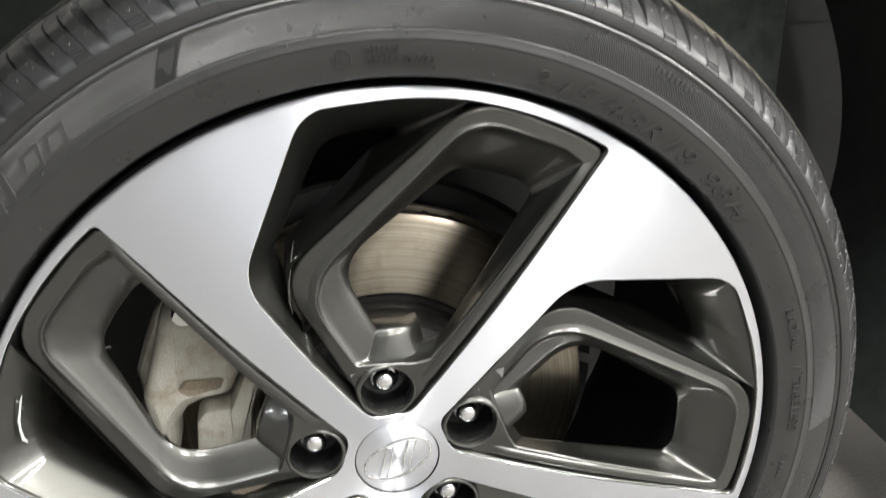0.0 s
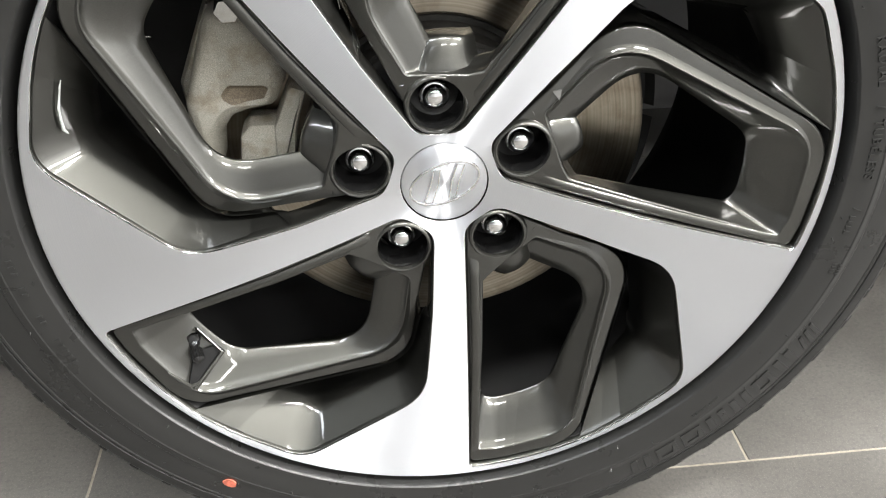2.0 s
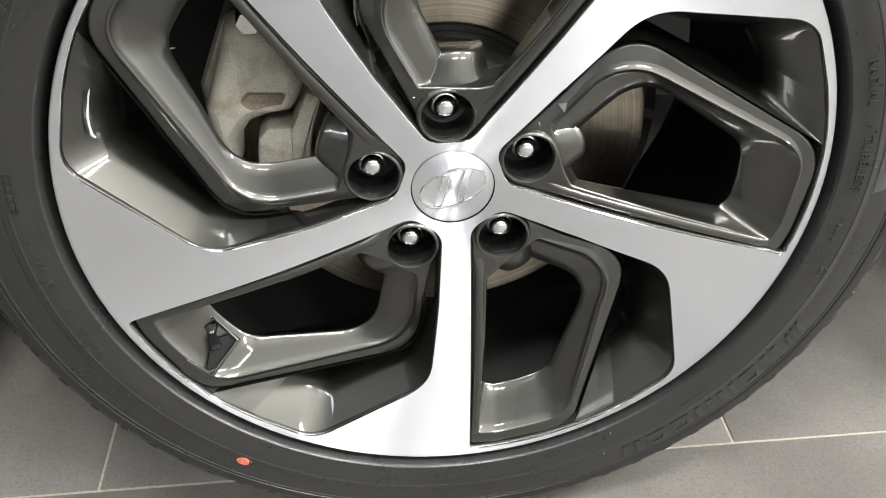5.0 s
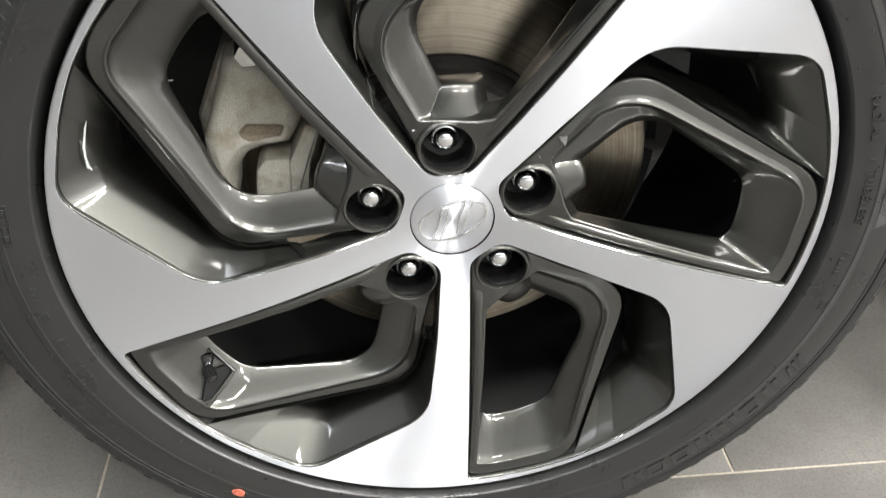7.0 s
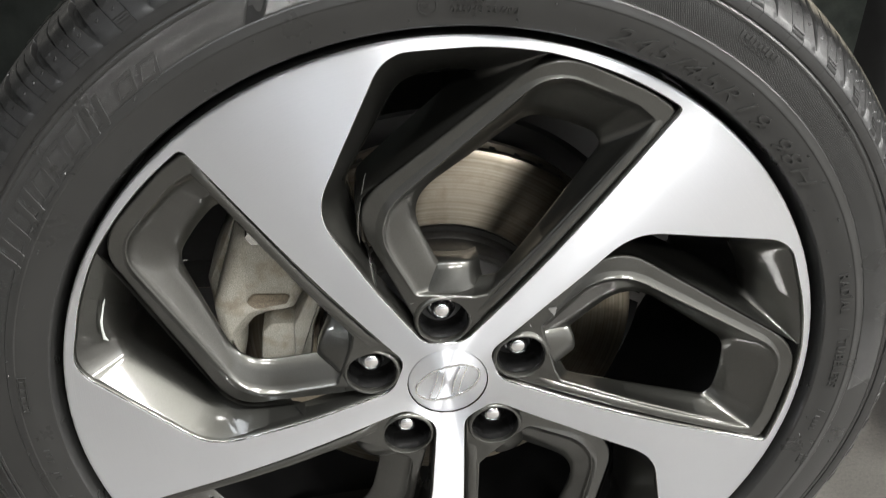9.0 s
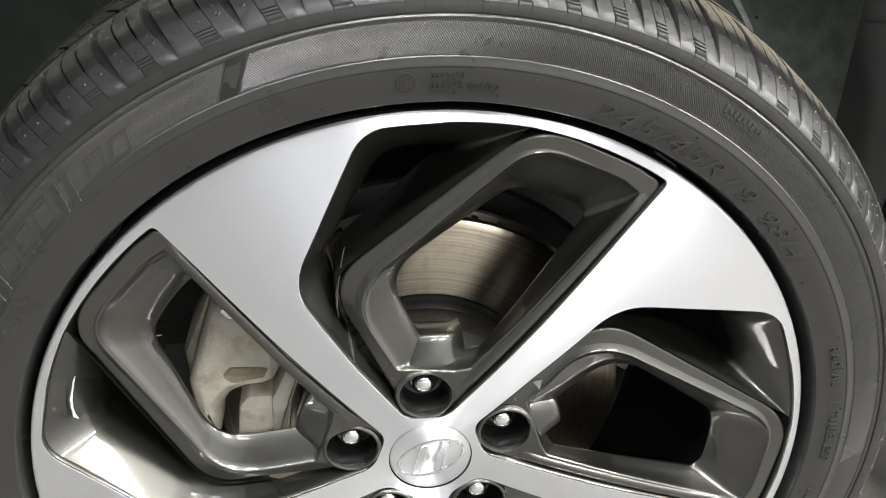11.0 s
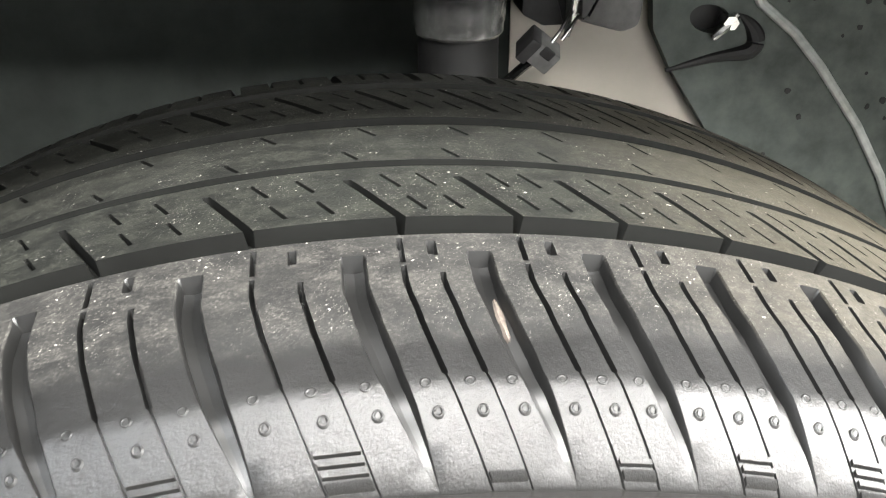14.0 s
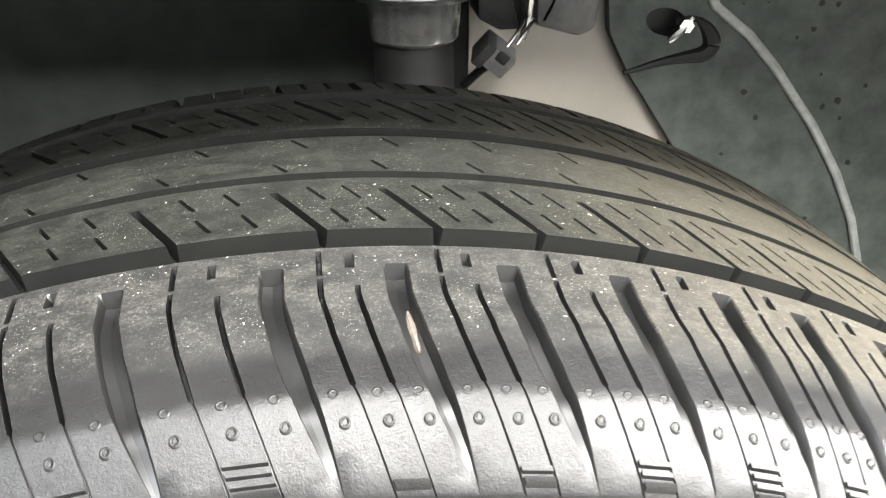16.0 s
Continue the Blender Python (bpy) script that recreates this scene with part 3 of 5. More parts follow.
    for w, half, y, cx in ((0.0170, 28.0, yb + 0.0018, 5.0), (0.0200, 27.4, yb + 0.0014, 5.0), (0.0235, 25.6, yb + 0.0023, 5.3), (0.0275, 23.4, yb + 0.0038, 5.8), (0.0320, 21.6, yb + 0.0056, 6.4), (0.0360, 20.6, yb + 0.0074, 6.8), (0.0398, 19.8, yb + 0.0094, 7.2), (0.0410, 19.4, yb + 0.0110, 7.2), (0.0414, 19.2, yb + 0.0135, 7.2), (0.0416, 19.0, 0.0080, 7.2), (0.0416, 18.4, 0.0150, 7.2), (0.0340, 15, 0.0200, 7.0)):
        row = []
        for u in np.linspace(-1, 1, 25):
            grow = min(1, max(0, (w - 0.0180) / 0.006))
            ridge = 0.0009 * math.exp(-((abs(u) - 0.60) / 0.20) ** 2)
            row.append((LUG[0] + u * half / 1000 + cx / 1000, y + grow * (0.011 * abs(u) ** 2.2 - ridge), LUG[1] + w - 0.004 * u * u))
        nub.append(row)
    nub = np.array(nub)
    nub = np.stack([put(r, k) for r in nub])
    grid_part("spoke_root", nub, PAINT, frame_part, angle=80)


for k in range(5):
    pocket(k)

# chipped lacquer on one bar, and a rough pale run of lacquer in one slot
bm = bmesh.new()
chip = np.array([(0.0710, 0.0605), (0.0767, 0.0615), (0.0758, 0.0540)])
rows = loft(bm, [lifted(chip, -0.0062), lifted(chip, -0.0078)])
bm.faces.new(rows[1])
part("paint_chip", bm, GREYPL, wheel, "pale triangular chip in the lacquer", smooth=False)
bm = bmesh.new()
run = [(-0.2291, -0.0092, 0.0875), (-0.2310, -0.0091, 0.0827), (-0.2323, -0.0093, 0.0779), (-0.2348, -0.0094, 0.0692), (-0.2355, -0.0088, 0.0616), (-0.2357, -0.0075, 0.0544), (-0.2343, -0.0060, 0.0513)]
tube(bm, run, [0.0003, 0.0007, 0.0006, 0.0009, 0.0008, 0.0011, 0.0005], 7)
part("lacquer_run", bm, SEAM, wheel, "rough pale run of lacquer")


# glossy casting ridges in two of the pockets
for ridge, radii in (([(-0.1575, 0.0040, 0.1509), (-0.1674, 0.0030, 0.1424), (-0.1775, 0.0030, 0.1293), (-0.1841, 0.0030, 0.1157), (-0.1827, 0.0040, 0.1062), (-0.1753, 0.0060, 0.1059)], [0.0004, 0.0011, 0.0014, 0.0014, 0.0013, 0.0005]), ([(-0.0548, 0.0060, 0.1655), (-0.0575, 0.0020, 0.1545), (-0.0603, -0.0020, 0.1400), (-0.0612, -0.0040, 0.1284), (-0.0600, -0.0050, 0.1203)], [0.0003, 0.0007, 0.0008, 0.0007, 0.0003])):
    bm = bmesh.new()
    fine = [Vector(ridge[0])]
    for p, q in zip(ridge, ridge[1:]):
        fine += [Vector(p).lerp(Vector(q), w) for w in (0.5, 1.0)]
    tube(bm, fine, list(np.interp(np.linspace(0, 1, len(fine)), np.linspace(0, 1, len(radii)), radii)), 9)
    part("casting_ridge", bm, PAINT, wheel, "glossy casting ridge")


# chrome nuts
def nut(k):
    c, s = turned(np.array([LUG]), k)[0]
    hexa = np.radians(np.arange(48) * 7.5)
    bm = bmesh.new()
    def ringn(r, y, six=0.0):
        rr = r * (1 - six * (1 - np.abs(np.cos(3 * hexa))))
        return np.stack([c + rr * np.cos(hexa), np.full(48, y), s + rr * np.sin(hexa)], 1)
    rows = loft(bm, [ringn(0.0012, -0.0014), ringn(0.0040, -0.0009), ringn(0.0064, 0.0004), ringn(0.0078, 0.0024), ringn(0.0082, 0.0045), ringn(0.0080, 0.0058), ringn(0.0086, 0.0060), ringn(0.0097, 0.0064), ringn(0.0103, 0.0074), ringn(0.0104, 0.0090),
                     ringn(0.0100, 0.0100), ringn(0.0105, 0.0108, 0.05), ringn(0.0106, 0.0125, 0.10), ringn(0.0106, 0.0200, 0.10), ringn(0.0128, 0.0215), ringn(0.0136, 0.03)])
    bm.faces.new(rows[0])
    part("lug_nut", bm, CHROME, wheel, "shiny chrome wheel nut with domed cap", angle=50)


for k in range(5):
    nut(k)

# centre cap with a plain raised oval badge
def cap():
    prof = [(0.0001, -0.0092), (0.012, -0.0091), (0.022, -0.0088), (0.0280, -0.0083), (0.0290, -0.0079), (0.0293, -0.0070), (0.0294, 0.004)]
    ob = grid_part("centre_cap", lathe(prof), MACHINED, wheel, "round brushed silver hub cap with a raised oval badge", closed=True)
    return ob


CAP = cap()
grid_part("cap_joint", lathe([(0.0288, -0.0062), (0.0302, -0.0060), (0.0302, 0.002)]), WELL, wheel, "dark joint round the hub cap", closed=True)


def badge_tube(path, r):
    bm = bmesh.new()
    n = len(path)
    rows = []
    for i in range(n):
        p = Vector(path[i])
        d = (Vector(path[(i + 1) % n]) - Vector(path[i - 1])).normalized()
        side = d.cross(Vector((0, 1, 0))).normalized()
        rows.append([bm.verts.new(p + side * r * math.cos(a) + Vector((0, -1, 0)) * r * 0.7 * math.sin(a)) for a in np.linspace(0, 2 * math.pi, 8, endpoint=False)])
    for i in range(n):
        a, c = rows[i], rows[(i + 1) % n]
        for j in range(8):
            bm.faces.new((a[j], a[(j + 1) % 8], c[(j + 1) % 8], c[j]))
    return bm


TURN_BADGE = radians(21)
def on_cap(x, z, lift=0.0):
    c, s = math.cos(TURN_BADGE), math.sin(TURN_BADGE)
    px, pz = x * c - z * s, x * s + z * c
    r = math.hypot(px, pz)
    return (px, float(np.interp(r, [0, 0.012, 0.022, 0.0278], [-0.0092, -0.0091, -0.0088, -0.0083])) - lift, pz)


oval = [on_cap(0.0243 * math.cos(a), 0.0142 * math.sin(a), 0.0004) for a in np.linspace(0, 2 * math.pi, 60, endpoint=False)]
part("badge_ring", badge_tube(oval, 0.0009), CHROME, CAP, "thin raised chrome oval")
for sx in (-1, 1):
    bm = bmesh.new()
    lp = [on_cap(sx * x, sx * z, 0.0009) for x, z in ((-0.0012, -0.0112), (0.0032, -0.0120), (0.0085, -0.0035), (0.0175, 0.0078), (0.0130, 0.0102), (0.0042, -0.0015))]
    lo = [(p[0], p[1] + 0.0012, p[2]) for p in lp]
    rows = loft(bm, [np.array(lo), np.array(lp)])
    bm.faces.new(rows[1])
    stroke = part("badge_stroke", bm, MACHINED, CAP, "plain slanted stroke with a bright edge")
    part("stroke_edge", badge_tube(lp, 0.0005), CHROME, stroke)

# barrel behind the spokes, its shade put into the near-black colour
grid_part("rim_barrel", lathe([(0.2652, -0.0200), (0.2658, -0.016), (0.2655, -0.006), (0.250, 0.004), (0.243, 0.012), (0.236, 0.03), (0.232, 0.06), (0.231, 0.10), (0.234, 0.17), (0.244, 0.198), (0.252, 0.206), (0.258, 0.213), (0.2585, 0.219), (0.252, 0.219), (0.238, 0.205), (0.226, 0.17), (0.223, 0.10), (0.224, 0.06), (0.228, 0.03), (0.238, 0.008), (0.252, -0.006), (0.2590, -0.0185)], 128), INSIDE, wheel, "inner barrel of the rim, shade painted as near-black", closed=True)
grid_part("hub_back", lathe([(0.024, 0.004), (0.032, 0.012), (0.07, 0.02), (0.079, 0.03), (0.080, 0.045), (0.03, 0.05)]), DARK, wheel, "dark mounting pad behind the spokes", closed=True)

# valve in the bottom pocket
def valve():
    bm = bmesh.new()
    base, tip = Vector((-0.1890, 0.0015, -0.1232)), Vector((-0.1828, -0.0165, -0.1302))
    tube(bm, [base, base.lerp(tip, 0.10), base.lerp(tip, 0.22), base.lerp(tip, 0.34), base.lerp(tip, 0.38), base.lerp(tip, 0.48), base.lerp(tip, 0.50), base.lerp(tip, 0.93), tip], [0.0086, 0.0084, 0.0052, 0.0036, 0.0034, 0.0034, 0.0046, 0.0043, 0.0026], 16)
    ob = part("tyre_valve", bm, WELL, wheel, "black tyre valve with a ribbed plastic cap")
    bm = bmesh.new()
    d = (tip - base).normalized()
    for i in range(14):
        a = 2 * math.pi * i / 14
        u = d.cross(Vector((1, 0, 0))).normalized()
        w = d.cross(u)
        off = (u * math.cos(a) + w * math.sin(a)) * 0.0042
        tube(bm, [base.lerp(tip, 0.55) + off, base.lerp(tip, 0.92) + off], 0.0006, 5)
    part("valve_cap", bm, WELL, ob, "dark ribs of the valve cap")


valve()
q = np.array([(-0.1845, -0.0008, -0.1125), (-0.1690, -0.0010, -0.1335), (-0.1894, -0.0190, -0.1530), (-0.2130, -0.0195, -0.1287)])
off = np.array((0.42, -0.86, 0.28)) * 0.0016
# flat black plate that paints the shade of the recess round the valve
bm = bmesh.new()
fr = [q[1] * 0.75 + q[0] * 0.25, q[1], q[2], q[2] * 0.84 + q[3] * 0.16, q[0] * 0.40 + q[3] * 0.18 + q[1] * 0.22 + q[2] * 0.20]
rows = loft(bm, [np.array(fr) - off, np.array(fr) + off * 0.8])
bm.faces.new(rows[1])
part("recess_shade", bm, INSIDE, wheel, "black plate painting the shade of the valve recess")
bm = bmesh.new()
up = Vector(off).normalized()
side = up.cross(Vector((0, 0, 1))).normalized()
mid = Vector((-0.1886, -0.0004, -0.1250))
ring = [[mid + (side * math.cos(t) + up.cross(side) * math.sin(t)) * r + up * h for t in np.linspace(0, 2 * math.pi, 28, endpoint=False)] for r, h in ((0.0112, -0.004), (0.0108, 0.0012), (0.0100, 0.0018), (0.0092, 0.0010), (0.0088, 0.0006))]
rows = loft(bm, [np.array([tuple(p) for p in r]) for r in ring])
bm.faces.new(rows[-1])
part("valve_collar", bm, INSIDE, wheel, "black rubber collar of the valve")
bm = bmesh.new()
tube(bm, [q[0] - off, q[0] + off, q[1] + off * 1.6, q[2] + off * 1.2, q[2] - off], [0.0012, 0.0014, 0.0020, 0.0016, 0.001], 8)
part("recess_edge", bm, PAINT, wheel)
bm = bmesh.new()
tube(bm, [q[3] * 0.72 + q[2] * 0.28 + off, q[3] * 0.45 + q[2] * 0.55 + off * 2.0, q[2] * 0.86 + q[3] * 0.14 + off * 2.2, q[2] * 0.80 + q[1] * 0.20 + off * 1.4], [0.0009, 0.0016, 0.0017, 0.0008], 8)
part("recess_edge", bm, PAINT, wheel)

# ---- tyre ----
TYRE_Y = -0.0095   # the tyre bulges past the rim by this much
SIDE = [(0.2640, 0.0235), (0.2655, 0.0135), (0.2675, 0.0035), (0.2695, -0.0060), (0.2710, -0.0127), (0.2718, -0.0160), (0.2724, -0.0177), (0.2731, -0.0185), (0.2740, -0.0187), (0.2765, -0.0189), (0.2810, -0.0198), (0.2860, -0.0207), (0.2915, -0.0213), (0.2927, -0.0213), (0.2934, -0.0217), (0.2943, -0.0217), (0.2952, -0.0213), (0.2985, -0.0208), (0.2992, -0.0201), (0.3040, -0.0199), (0.3090, -0.0195), (0.3140, -0.0189), (0.3175, -0.0183), (0.3180, -0.0187), (0.3195, -0.0187), (0.3203, -0.0181), (0.3208, -0.0177), (0.3213, -0.0177), (0.3218, -0.0183), (0.3236, -0.0180), (0.3243, -0.0173), (0.3248, -0.0169), (0.3254, -0.0173), (0.3275, -0.0187)]
CROWN_Y = 0.105
TOP = [(0.3275, -0.0187), (0.331, -0.0168), (0.335, -0.0125), (0.339, -0.0078), (0.343, -0.0025), (0.3463, 0.0055), (0.3500, 0.0145), (0.3524, 0.026), (0.3540, 0.038), (0.3553, 0.052), (0.3563, 0.07), (0.3568, CROWN_Y)]
TOP_R, TOP_Y = np.array([p[0] for p in TOP]), np.array([p[1] for p in TOP])


def top_radius(y):
    y = np.asarray(y, float)
    return np.interp(np.where(y > CROWN_Y, 2 * CROWN_Y - y, y), TOP_Y, TOP_R)


def side_y(r):
    return np.interp(r, [p[0] for p in SIDE], [p[1] for p in SIDE])


def seated(pts):
    """The tyre's foot is pressed flat where it stands on the floor."""
    pts = np.asarray(pts, float)
    pts[..., 2] = np.maximum(pts[..., 2], -AXLE + 0.0005)
    return pts


DEPTH = 0.0060
far = [(r, 2 * CROWN_Y - y) for r, y in SIDE[::-1]]
TYRE = grid_part("tyre", seated(lathe(SIDE, 360)), RUBBER, wheel, "black low-profile rubber tyre, dusty on the tread", closed=True, angle=28)
TYRE.location.y = TYRE_Y * S
grid_part("inner_sidewall", seated(lathe(far, 180)), RUBBER, TYRE, closed=True, angle=28)
core = [SIDE[-1]] + [(float(top_radius(y)) - DEPTH, y) for y in np.linspace(-0.0165, 2 * CROWN_Y + 0.0165, 40)] + [far[0]]
grid_part("tread_base", seated(lathe(core, 360)), GROOVE, TYRE, "smooth groove floor of the tread", closed=True, angle=28)

# pitches of the tread, clockwise from the top
known = [108.2, 102.47, 96.0, 89.8, 84.89, 80.3, 75.45, 70.63, 66.62]
cycle = [4.7, 5.6, 6.2, 5.5, 4.8, 4.4, 4.9, 5.3]
PITCH = list(known)
i = 0
while PITCH[-1] - cycle[i % 8] > known[0] - 360 + 3:
    PITCH.append(PITCH[-1] - cycle[i % 8])
    i += 1
PITCH.append(known[0] - 360)


def band(name, cell, y_lines, shape, slots, mat, parent, label="", eps=0.05, step=0.9, ends=True, groove=None, clean=None):
    """One pitch of a tread band. cell: (angle0, angle1), falling. slots: (u0, u1, ya, yb, depth) in fractions of the pitch and metres; shape(y): how far its lines lean, in degrees."""
    a0, a1 = cell
    span = a0 - a1
    us = set(np.round(np.linspace(0, 1, max(3, int(span / step))), 4))
    for u0, u1, ya, yb, d in slots:
        e = eps / span
        us |= {round(v, 4) for v in (u0 - e, u0 + e, u1 - e, u1 + e) if -0.0001 <= v <= 1.0001}
    if groove:
        g, gd, gy, gw, gf = groove
        us |= {round(v, 4) for v in (g * 0.3, g * 0.42, g * 0.5, g * 0.56, 1 - g * 0.56, 1 - g * 0.5, 1 - g * 0.42, 1 - g * 0.3)}
    us = np.array(sorted(us))
    ys = set(np.round(y_lines, 5))
    for u0, u1, ya, yb, d in slots:
        ys |= {round(v, 5) for v in (ya - 0.0004, ya + 0.0004, yb - 0.0004, yb + 0.0004) if y_lines[0] <= v <= y_lines[-1]}
    ys = np.array(sorted(ys))
    U, Y = np.meshgrid(us, ys, indexing="ij")
    D = np.zeros_like(U)
    for u0, u1, ya, yb, d in slots:
        e = eps / span * 0.9
        inside = (U > u0 + e * 0.5) & (U < u1 - e * 0.5) & (Y > ya) & (Y < yb)
        D = np.where(inside, np.maximum(D, d), D)
    if groove:
        near = np.minimum(U, 1 - U)
        D = np.maximum(D, np.interp(near, [0, g * 0.42, g * 0.5, g * 0.56], [1, 0.92, 0.12, 0]) * gd * np.interp(Y, gy, gf))
        w = np.interp(Y, gy, gw)
        k = np.where(near <= g * 0.56, w, w + (1 - w) * np.clip((near - g * 0.56) / 0.14, 0, 1))
        U = np.where(U < 0.5, U * k, 1 - (1 - U) * k)
    D = np.minimum(D, DEPTH)
    R = top_radius(Y) - D
    A = np.radians(a0 - U * span + shape(Y))
    pts = np.stack([R * np.cos(A), Y + 0 * A, R * np.sin(A)], -1)
    if ends:
        lo, hi = pts[:, :1].copy(), pts[:, -1:].copy()
        for q, dy in ((lo, -0.0), (hi, 0.0)):
            rr = np.hypot(q[..., 0], q[..., 2])
            q[..., 0] *= (rr - DEPTH) / rr
            q[..., 2] *= (rr - DEPTH) / rr
        pts = np.concatenate([lo, pts, hi], 1)
        D = np.concatenate([D[:, :1] + 1, D, D[:, -1:] + 1], 1)
    ob = grid_part(name, seated(pts), mat, parent, label, angle=35)
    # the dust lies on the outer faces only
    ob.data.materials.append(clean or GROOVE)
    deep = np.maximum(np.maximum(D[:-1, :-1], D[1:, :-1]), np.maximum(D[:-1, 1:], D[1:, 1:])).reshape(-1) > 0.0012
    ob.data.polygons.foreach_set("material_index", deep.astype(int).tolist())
    return ob


def shoulder_shape(y):
    return np.interp(y, [-0.0205, -0.017, -0.008, 0.0, 0.012, 0.0235, 0.04], [-2.75, -2.3, -1.65, -1.1, -0.5, -0.08, 0.0])


def lean(k):
    return lambda y: np.asarray(y) * 0 + (np.asarray(y) - 0.052) * k


SHOULDER_Y = np.concatenate([np.linspace(-0.0186, 0.012, 18), np.linspace(0.015, 0.0340, 7), [0.0347, 0.0355, 0.0385, 0.0432]])
for n, (a0, a1) in enumerate(zip(PITCH, PITCH[1:])):
    off = 2.05
    span = a0 - a1
    g = 0.95 / span
    groove = (g, 0.0044, [-0.0184, -0.0172, -0.012, -0.006, 0.004, 0.03, 0.0347, 0.0355], [0.12, 0.25, 0.55, 0.8, 1.0, 1.0, 1.0, 1.0], [0.0, 0.12, 0.35, 0.75, 1.0, 1.0, 1.0, 0.0])
    slots = [
             (0.385 - 0.10 / span, 0.385 + 0.10 / span, 0.0, 0.030, 0.005), (0.675 - 0.10 / span, 0.675 + 0.10 / span, 0.0, 0.027, 0.005),
             (0.385 - 0.07 / span, 0.385 + 0.07 / span, -0.0186, 0.0, 0.0009), (0.675 - 0.07 / span, 0.675 + 0.07 / span, -0.0186, 0.0, 0.0009),
             (0.385 - 0.12 / span, 0.385 + 0.12 / span, 0.032, 0.0415, 0.003), (0.60, 0.60 + 0.36 / span, 0.0345, 0.0395, 0.003)]
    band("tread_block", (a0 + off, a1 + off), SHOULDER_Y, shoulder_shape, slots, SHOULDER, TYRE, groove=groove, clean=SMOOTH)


def ribs(y0, y1, k, slots, name, label):
    """A whole rib of the tread as one mesh, with its blind slots."""
    bits = []
    for a0, a1 in zip(PITCH, PITCH[1:]):
        s = [(u - w / (a0 - a1) / 2, u + w / (a0 - a1) / 2, ya, yb, d) for u, w, ya, yb, d in slots]
        bits.append(((a0, a1), s))
    for c, s in bits:
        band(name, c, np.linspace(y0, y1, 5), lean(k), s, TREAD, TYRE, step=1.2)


ribs(0.0518, 0.0825, 95.0, [(0.0, 0.34, 0.0500, 0.0745, 0.0065), (1.0, 0.34, 0.0500, 0.0745, 0.0065), (0.36, 0.12, 0.069, 0.077, 0.004), (0.30, 0.12, 0.056, 0.063, 0.004), (0.68, 0.12, 0.069, 0.077, 0.004), (0.62, 0.12, 0.056, 0.063, 0.004)], "tread_rib", "")
ribs(0.0872, 0.1160, 110.0, [(0.5, 0.14, 0.089, 0.095, 0.003), (0.1, 0.14, 0.107, 0.114, 0.003)], "tread_rib", "")
ribs(0.1240, 0.1585, 110.0, [(0.1, 0.36, 0.132, 0.1600, 0.006), (0.42, 0.15, 0.133, 0.141, 0.004), (0.47, 0.15, 0.147, 0.155, 0.004), (0.74, 0.15, 0.133, 0.141, 0.004), (0.79, 0.15, 0.147, 0.155, 0.004)], "tread_rib", "")
ribs(0.1675, 0.2180, 25.0, [(0.1, 0.5, 0.172, 0.218, 0.003), (0.45, 0.16, 0.176, 0.218, 0.003), (0.75, 0.16, 0.176, 0.218, 0.003)], "tread_rib", "")

# ---- raised marks on the sidewall ----
def on_side(angle, r, lift=0.0):
    """A point on the sidewall, an angle in degrees and a radius, lifted off the rubber."""
    a = np.radians(angle)
    return np.stack(np.broadcast_arrays(r * np.cos(a), side_y(r) - lift, r * np.sin(a)), -1)


def side_text(body, angle, r, size, height=0.0008, slant=0.0, name="sidewall_text", spacing=1.0, length=0.0):
    """Raised writing that runs clockwise from an angle, its foot at radius r."""
    cu = bpy.data.curves.new("text", "FONT")
    cu.body, cu.size, cu.extrude, cu.shear, cu.space_character, cu.resolution_u = body, size, 0.0001, slant, spacing, 3
    tmp = new("text", cu)
    dg = bpy.context.evaluated_depsgraph_get()
    src = tmp.evaluated_get(dg).to_mesh()
    co = np.array([v.co[:] for v in src.vertices])
    faces = [list(p.vertices) for p in src.polygons]
    tmp.evaluated_get(dg).to_mesh_clear()
    bpy.data.objects.remove(tmp)
    if length:
        co[:, 0] *= length / (co[:, 0].max() - co[:, 0].min())
    rr = r + co[:, 1]
    pts = on_side(angle - np.degrees(co[:, 0] / r), rr, np.where(co[:, 2] > 0, height, -0.0003)) * S
    mesh = bpy.data.meshes.new(name)
    mesh.from_pydata(pts.tolist(), [], faces)
    return finish(name, mesh, LETTERS, TYRE)


def side_bar(bm, a0, a1, r0, r1, height=0.0005, slant=0.0, hollow=0.0):
    """A raised plain bar between two angles and radii; hollow leaves only a rim of that width."""
    def loop(d, h):
        e = math.degrees(d / r0)
        c = [(a0 - e, r0 + d), (a0 - e - slant, r1 - d), (a1 + e - slant, r1 - d), (a1 + e, r0 + d)]
        out = []
        for (p, q), (u, v) in zip(c, c[1:] + c[:1]):
            for w in np.linspace(0, 1, max(5, int(abs(a0 - a1) / 0.8)), endpoint=False):
                out.append(on_side(p + (u - p) * w, q + (v - q) * w, h))
        return np.array(out)
    if hollow:
        loft(bm, [loop(0, -0.0002), loop(0.0002, height), loop(hollow, height), loop(hollow + 0.0002, -0.0002)])
    else:
        rows = loft(bm, [loop(0, -0.0002), loop(0.0003, height)])
        bm.faces.new(rows[-1])


